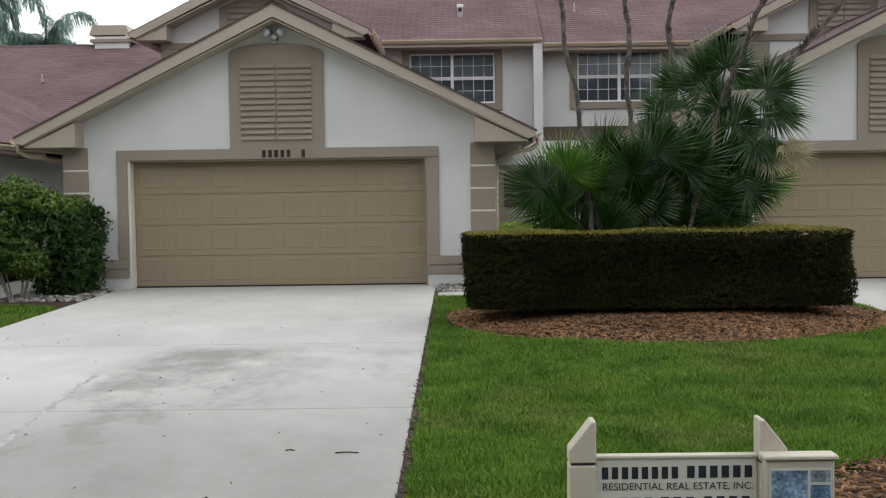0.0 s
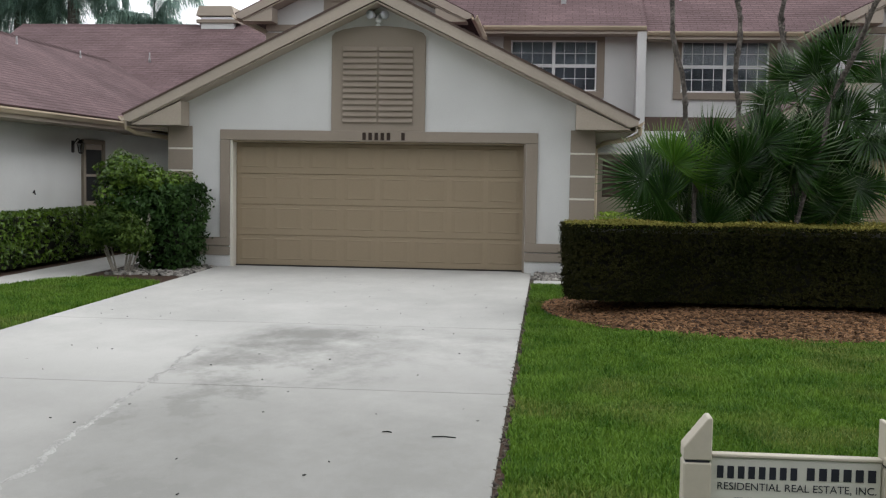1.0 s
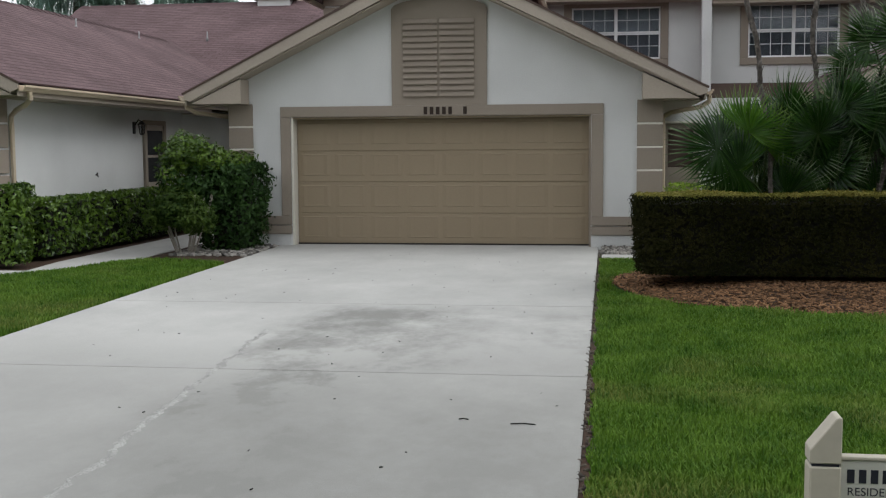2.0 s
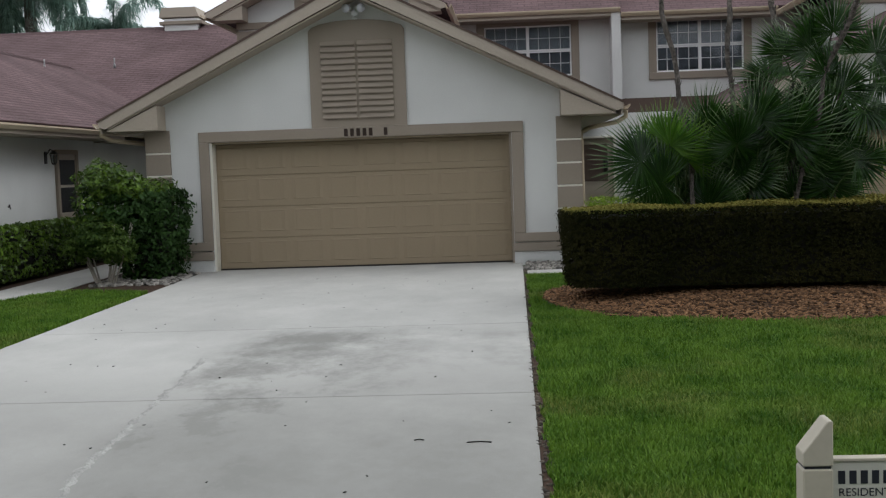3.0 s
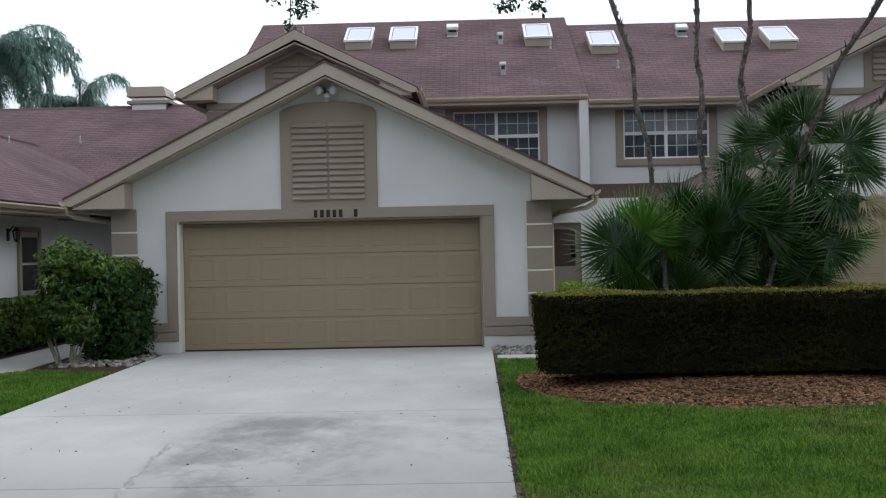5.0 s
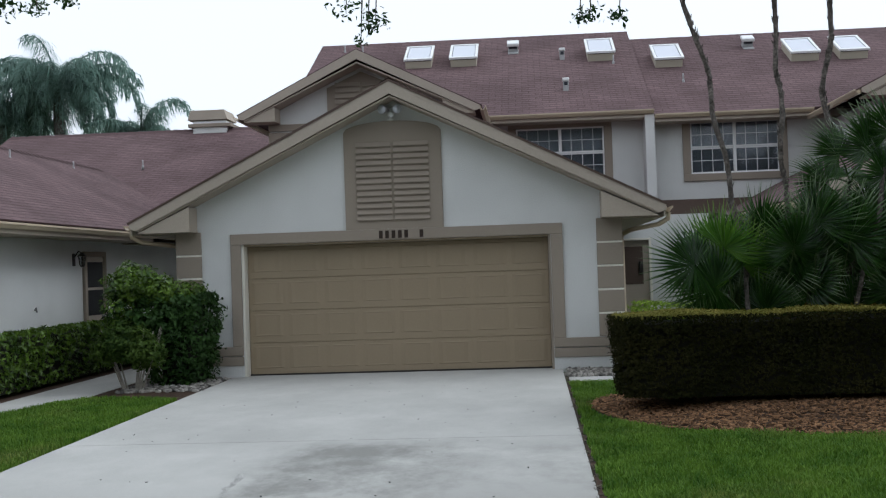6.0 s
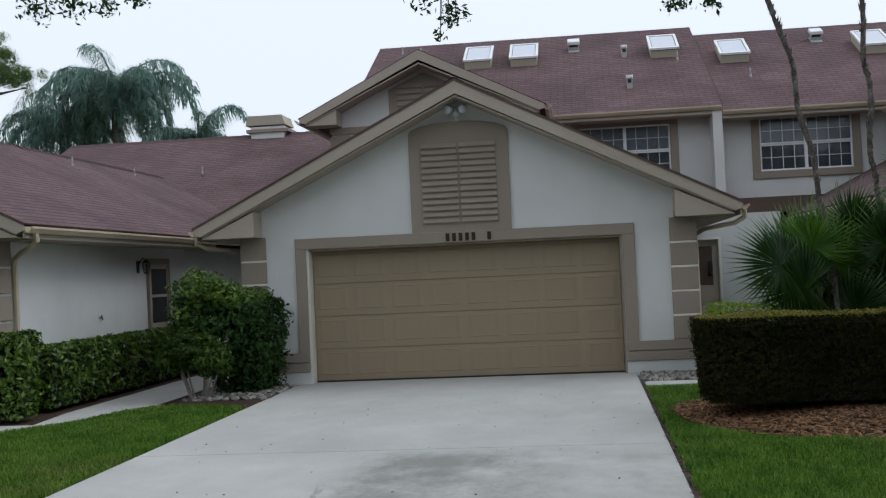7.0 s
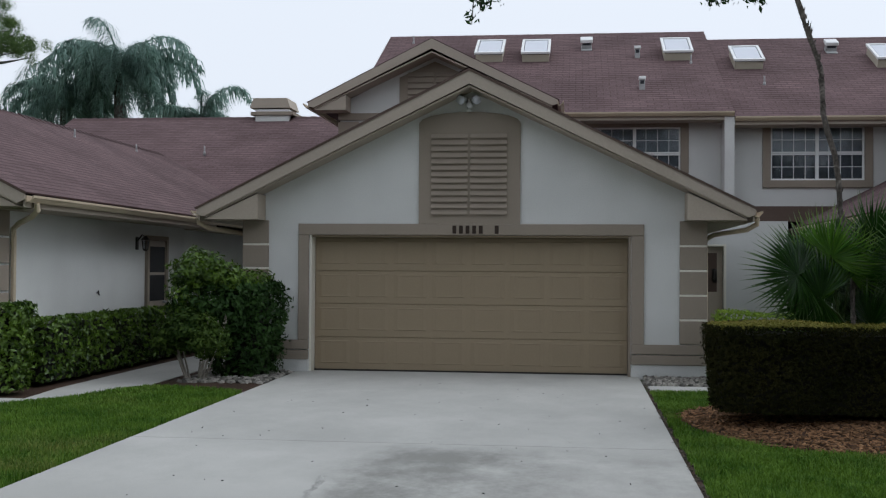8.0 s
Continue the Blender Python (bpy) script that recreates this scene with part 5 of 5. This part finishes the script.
TALL = (((7.12, -4.6, 0.05), (6.98, -4.6, 1.7), (6.72, -4.6, 3.3), (6.60, -4.6, 4.0), (6.44, -4.6, 4.5), (6.05, -4.6, 5.3), (5.7, -4.6, 5.9)),
        ((7.55, -4.5, 0.05), (7.50, -4.5, 2.2), (7.47, -4.5, 3.8), (7.40, -4.5, 6.2)),
        ((8.0, -4.3, 0.05), (8.05, -4.3, 2.6), (8.05, -4.3, 3.6), (8.16, -4.3, 4.6), (8.3, -4.3, 6.4)),
        ((8.0, -4.5, 0.05), (8.52, -4.8, 2.4), (8.80, -5.3, 3.4), (9.25, -5.9, 4.4), (9.9, -6.2, 6.0)),
        ((8.3, -4.5, 0.05), (9.33, -4.6, 2.8), (9.66, -4.6, 3.27), (10.05, -4.65, 3.8), (11.3, -4.7, 5.8)))
for line in TALL:
    pts = stem_line(line)
    top = line[-1]
    palm = thing("fan_palm", "slender fan palm with a rough leaning grey stem", "palm", PALM_GROUP)
    tube("stem", pts, 0.026, BARK, palm, "rough grey fibrous stem", 9, 0.030, 0.22)
    # old leaf bases along the stem
    v = []
    for i in range(170):
        f = random.uniform(0.1, 0.97) * (len(pts) - 1)
        k = int(f)
        p = pts[k].lerp(pts[k + 1], f - k)
        a = random.uniform(0, math.tau)
        o = Vector((math.cos(a), math.sin(a), 0))
        s = Vector((-o.y, o.x, 0)) * 0.02
        q = p + o * 0.03
        v.append([q - s, q + s, q + o * random.uniform(0.0, 0.03) + Vector((0, 0, random.uniform(0.04, 0.09)))])
    tagged(cloud("bark_fibre", np.array([[tuple(c) for c in t3] for t3 in v]), [(0, 1, 2)], BARK, palm), kind="stuff")
    for k in range(9):
        a = k * math.tau / 9 + random.uniform(-0.3, 0.3)
        o = Vector((math.cos(a) * 0.55, math.sin(a) * 0.55, random.uniform(0.1, 0.5)))
        fan_leaf(palm, top, Vector(top) + o, 0.9, False, Vector((o.x * 0.5, o.y * 0.5, 0.8)))

clump = thing("fan_palm", "dense clump of low fan palm leaves behind the hedge", "palm", PALM_GROUP)
# x, z of the hub, the way in which the leaf points, size, fresh or not
SPOTS = ((6.38, 1.56, -1.0, 0.25, 1.05, 0), (6.62, 1.32, -0.9, 0.1, 1.1, 0), (6.72, 1.74, -0.4, 1.0, 1.05, 1), (6.95, 1.56, 0.0, 0.6, 1.0, 1), (7.22, 1.96, -0.1, 1.0, 0.95, 0), (7.47, 1.72, 0.1, 0.6, 1.1, 0), (7.74, 2.0, 0.0, 1.0, 1.0, 0), (8.12, 1.80, 0.1, 0.5, 1.2, 0), (8.55, 1.92, 0.2, 0.7, 1.05, 0), (8.83, 1.50, 0.4, 0.3, 0.95, 0), (9.10, 1.62, 0.4, 0.7, 0.9, 1))


def aimed_leaf(parent, x, y, z, dx, dz, size, fresh, stalk=0.7):
    """A leaf with its hub at x, y, z that points along dx, dz and turns its face outwards."""
    way = Vector((dx, random.uniform(-0.35, 0.0), dz)).normalized()
    face = Vector((random.uniform(-0.75, 0.6), -0.7, random.uniform(-0.1, 0.9)))
    hub = Vector((x, y, z))
    fan_leaf(parent, hub - way * stalk * 0.6 + Vector((0, 0.25, -0.4)), hub, size, False, face, 1.0 if fresh else 0.0, way)


for x, z, dx, dz, size, fresh in SPOTS:
    aimed_leaf(clump, x, random.uniform(-5.0, -4.65), z, dx, dz, size, fresh)
for i in range(44):
    x, z = 6.6 + 2.45 * (i + random.random()) / 44, random.uniform(1.0, 1.85)
    aimed_leaf(clump, x, random.uniform(-4.7, -3.9), z, random.uniform(-0.6, 0.6), random.uniform(0.1, 0.9), random.uniform(0.85, 1.05), False)

middle = thing("fan_palm", "taller fan palm crowns with spiky round leaves", "palm", PALM_GROUP)
CROWNS = (((8.25, -4.45, 2.45), ((7.90, 2.45, -1.0, 0.1, 0.8), (8.02, 2.74, -0.5, 0.8, 0.85), (8.36, 2.80, -0.1, 1.0, 1.05))),
          ((8.65, -4.4, 2.75), ((8.62, 2.98, 0.05, 1.0, 0.95),)),
          ((8.85, -4.3, 2.35), ((9.10, 2.72, 0.6, 0.5, 1.05), (9.15, 2.42, 1.0, -0.1, 0.95), (8.95, 2.08, 0.6, -0.2, 0.9), (8.35, 2.12, -0.6, 0.2, 0.8), (8.72, 2.30, 0.2, 0.6, 0.9), (8.55, 2.50, -0.2, 0.8, 0.85))))
for c, fans in CROWNS:
    tube("stem", stem_line(((8.3 + (c[0] - 8.3) * 0.4, -4.2, 0.05), (c[0], c[1] + 0.1, c[2] * 0.6), c)), 0.055, BARK, middle, "", 8, 0.045, 0.15)
    for x, z, dx, dz, size in fans:
        way = Vector((dx, random.uniform(-0.3, 0.0), dz)).normalized()
        fan_leaf(middle, c, (x, -4.75 + random.uniform(-0.15, 0.15), z), size, False, Vector((random.uniform(-0.6, 0.6), -0.75, random.uniform(0.0, 0.8))), 0.0, way)
    fan_leaf(middle, c, Vector(c) + Vector((0.1, 0.4, 0.1)), 0.85)
for x, z in ((9.30, 2.05), (9.15, 1.85), (9.42, 1.95)):
    fan_leaf(middle, (8.9, -4.4, 2.2) if z > 1.5 else (7.1, -4.6, 0.8), (x, -4.85, z), 0.75, True)


# palms and pine beyond the roofs
def frond(parent, c, yaw, rise, length, seed, mat):
    g = np.random.default_rng(seed)
    n = 60
    t = np.linspace(0, 1, n)
    h = np.array([math.cos(yaw), math.sin(yaw), 0])
    bend = g.uniform(1.7, 2.9)
    angle = np.maximum(rise - bend * t ** 2.1, -1.45)
    step = length / (n - 1)
    along, up = np.cumsum(np.cos(angle)) * step, np.cumsum(np.sin(angle)) * step
    mid = np.array(c)[None, :] + h[None, :] * along[:, None] + np.array([0, 0, 1.0])[None, :] * up[:, None]
    side = np.array([-h[1], h[0], 0])
    v = []
    for i in range(3, n):
        ll = length * 0.2 * math.sin(math.pi * min(1, 0.12 + 0.88 * t[i])) ** 0.6 + 0.12
        for s in (-1, 1):
            for _ in range(2):
                p = mid[i] + g.normal(0, 0.06, 3)
                out = side * s * ll * g.uniform(0.2, 0.85) + h * ll * g.uniform(-0.1, 0.5)
                tip = p + out + np.array([0, 0, -ll * g.uniform(0.25, 1.1)])
                k = p + out * 0.55 + np.array([0, 0, -ll * 0.12])
                w = h * 0.017
                v.append([p - w, p + w, k + w * 1.4, tip, k - w * 1.4])
    cloud("frond", np.array(v), [(0, 1, 2), (0, 2, 4), (4, 2, 3)], mat, parent)
    tube("rib", [tuple(m) for m in mid[::5]], 0.05, mat, parent, "", 5, 0.015)


def feather_palm(base, crown, r, n, label):
    p = thing("feather_palm", label, "palm", "feather palms beyond the roofs")
    tube("trunk", [base, (base[0] * 0.4 + crown[0] * 0.6, base[1], crown[2] * 0.55), crown], 0.30, BARK, p, "grey ringed trunk", 10, 0.2, 0.05)
    for k in range(n):
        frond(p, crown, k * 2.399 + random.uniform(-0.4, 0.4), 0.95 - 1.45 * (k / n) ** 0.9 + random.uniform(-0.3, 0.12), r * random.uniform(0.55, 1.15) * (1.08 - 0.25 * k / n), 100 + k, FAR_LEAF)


feather_palm((-13.9, 26, 0), (-14.0, 26, 9.6), 3.7, 52, "tall feathery palm with drooping grey-green fronds")
feather_palm((-16.9, 27, 0), (-16.7, 27, 8.6), 3.7, 46, "shorter feathery palm behind the roof ridge")
feather_palm((-10.4, 27, 0), (-11.0, 27, 7.5), 2.7, 34, "small feathery palm just above the roof ridge")


def pine():
    t = thing("pine_tree", "sparse pine tree with tufted needles and bare twigs", "tree")
    tube("trunk", [(-19.6, 25, 0), (-19.5, 25, 6), (-19.3, 25, 9), (-19.5, 25, 12.0)], 0.14, BARK, t, "", 8, 0.07, 0.08)
    ps, ns = [], []
    for k in range(34):
        z = 7.6 + 4.4 * random.random() ** 0.8
        a = random.uniform(0, math.tau)
        l = random.uniform(0.7, 2.7) * (1.15 - (z - 7.6) / 7.5)
        e = Vector((-19.45 + l * math.cos(a), 25 + l * math.sin(a), z + 0.45 * l * random.uniform(-0.1, 1)))
        tube("branch", [(-19.45, 25, z), ((-19.45 + e.x) / 2, (25 + e.y) / 2, (z + e.z) / 2 + random.uniform(-0.15, 0.1)), e], 0.05, BARK, t, "", 5, 0.015, 0.1)
        if e.z > 9.5:
            for _ in range(4):
                c = e + Vector((random.uniform(-0.7, 0.6), random.uniform(-0.6, 0.6), random.uniform(-0.3, 0.55)))
                p, d = blob_points(170, tuple(c), (0.32, 0.32, 0.28), 0.14)
                ps.append(p), ns.append(d)
    leaves("needles", np.concatenate(ps), np.concatenate(ns), 0.2, PINE_LEAF, t, "tufts of green needles", 0.7, 0.10)


pine()


# oak by the street, whose twigs hang over the driveway
def oak():
    t = thing("oak_tree", "spreading oak whose leafy twigs hang over the driveway", "tree")
    tube("trunk", [(8.9, -13.2, -0.15), (8.85, -13.15, 1.2), (8.7, -13.0, 2.6), (8.4, -12.8, 3.6)], 0.26, BARK, t, "rough grey trunk", 12, 0.2, 0.06)
    limbs = [[(8.4, -12.8, 3.6), (6.6, -11.4, 4.6), (4.6, -10.2, 5.0), (2.2, -9.5, 5.0), (-0.6, -9.2, 4.8)],
             [(8.4, -12.8, 3.6), (8.2, -14.5, 4.8), (6.5, -17.0, 5.6), (3.5, -19.0, 6.0)],
             [(8.5, -12.9, 3.4), (10.5, -13.5, 4.8), (12.5, -14.0, 5.6)],
             [(8.4, -12.8, 3.6), (8.6, -12.0, 5.5), (8.2, -12.2, 7.5)]]
    for l in limbs:
        tube("limb", l, 0.13, BARK, t, "", 8, 0.03, 0.08)
    ps, ns = [], []
    # canopy out of view, packed densely to block sky light from the front
    for l in limbs:
        for i in range(48):
            f = random.uniform(0.3, 1) * (len(l) - 1)
            k = min(int(f), len(l) - 2)
            c = Vector(l[k]).lerp(Vector(l[k + 1]), f - k) + Vector((random.uniform(-1.8, 1.8), random.uniform(-2.4, 0.7), random.uniform(0.15, 1.6)))
            p, d = blob_points(190, tuple(c), (0.6, 0.6, 0.35), 0.1)
            ps.append(p), ns.append(d)
    # twigs that hang into view
    for x, y, z, n, r in ((3.42, -9.0, 3.57, 80, 0.11), (3.30, -9.0, 3.42, 14, 0.06), (3.36, -9.0, 3.52, 30, 0.08), (3.2, -9.05, 3.68, 60, 0.14), (5.08, -9.0, 3.55, 60, 0.10), (5.30, -9.0, 3.52, 45, 0.08), (5.0, -9.0, 3.52, 35, 0.06), (0.42, -9.0, 3.86, 110, 0.13), (0.15, -9.05, 3.84, 110, 0.13), (0.70, -9.0, 3.84, 80, 0.10), (0.95, -9.0, 3.86, 50, 0.08)):
        p, d = blob_points(n, (x, y, z), (r * 1.3, r, r), 0.05)
        ps.append(p), ns.append(d)
        tube("twig", [(x + 0.1, y - 0.2, 4.9), (x + 0.03, y - 0.05, z + 0.35), (x, y, z - 0.05)], 0.012, BARK, t, "", 5, 0.003)
    leaves("leaves", np.concatenate(ps), np.concatenate(ns), 0.055, OAK_LEAF, t, "small dark oak leaves", 0.8, 0.42)


oak()


# unseen tree row added across the street to dim upright faces; windows mirror it
def unseen_woods():
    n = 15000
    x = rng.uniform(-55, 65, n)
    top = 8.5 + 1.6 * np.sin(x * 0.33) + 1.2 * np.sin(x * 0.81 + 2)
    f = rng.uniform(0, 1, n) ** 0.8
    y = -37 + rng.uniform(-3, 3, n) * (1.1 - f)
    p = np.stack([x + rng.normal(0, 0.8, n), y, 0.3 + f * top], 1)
    woods = leaves("unseen_woods", p, np.tile([[0.0, 0.8, 0.4]], (n, 1)), 1.25, DARK_LEAF, None, "", 0.7, 0.7)
    return tagged(woods, "unseen tree row added to dim the house fronts", "trees", kind="stuff")


unseen_woods()


# lawns
def lawn(label, density, x0, x1, y0, y1, keep, h=0.07):
    n = int((x1 - x0) * (y1 - y0) * density)
    x, y = rng.uniform(x0, x1, n), rng.uniform(y0, y1, n)
    ok = keep(x, y)
    x, y = x[ok], y[ok]
    n = len(x)
    tuft = 0.75 + 0.35 * np.sin(x * 3.1 + np.sin(y * 2.3) * 2) * np.sin(y * 2.7 + np.cos(x * 1.9)) + rng.uniform(-0.25, 0.35, n)
    hh = h * np.clip(tuft, 0.35, 1.5)
    a = rng.uniform(0, math.tau, n)
    lean = rng.uniform(0.15, 0.95, n) * hh
    d = np.stack([np.cos(a), np.sin(a), np.zeros(n)], 1)
    s = np.stack([-d[:, 1], d[:, 0], np.zeros(n)], 1) * rng.uniform(0.003, 0.007, (n, 1))
    p = np.stack([x, y, 0.007 * np.minimum(y, 0) - 0.03], 1)
    up = np.array([[0, 0, 1.0]])
    mid = p + up * (0.03 + hh * 0.6)[:, None] + d * (lean * 0.35)[:, None]
    tip = p + up * (0.03 + hh)[:, None] + d * lean[:, None]
    v = np.stack([p - s, p + s, mid + s * 0.8, tip, mid - s * 0.8], 1)
    return tagged(cloud("lawn_grass", v, [(0, 1, 2), (0, 2, 4), (4, 2, 3)], GRASS), label, "grass", kind="stuff")


def off_beds(x, y):
    ok = np.ones(len(x), bool)
    for cx, cy, rx, ry, _ in BEDS:
        ok &= ((x - cx) / rx) ** 2 + ((y - cy) / ry) ** 2 > 1.0 + 0.05 * np.sin(x * 40 + y * 31)
    ok &= ~((y > -2.0) & (x > 5.0))
    ok &= x > 5.045 + 0.018 * np.sin(y * 9) + 0.012 * np.sin(y * 31)
    return ok


def left_lawn(x, y):
    front = np.interp(x, [-8, -2.9, -2.2, -1.70, -1.2, -0.17], [-4.87, -4.87, -3.72, -2.35, -2.5, -2.9])
    return (y < front) & (x < -0.21 + 0.015 * np.sin(y * 23))


lawn("thick green lawn beside the driveway", 6500, 5.03, 10.5, -17.4, -10.0, off_beds, 0.042)
lawn("thick green lawn in front of the mulch bed", 4300, 5.03, 10.6, -10.0, -1.3, off_beds, 0.05)
lawn("green lawn between walkway and driveway", 2900, -8.0, -0.19, -12.5, -2.3, left_lawn, 0.05)
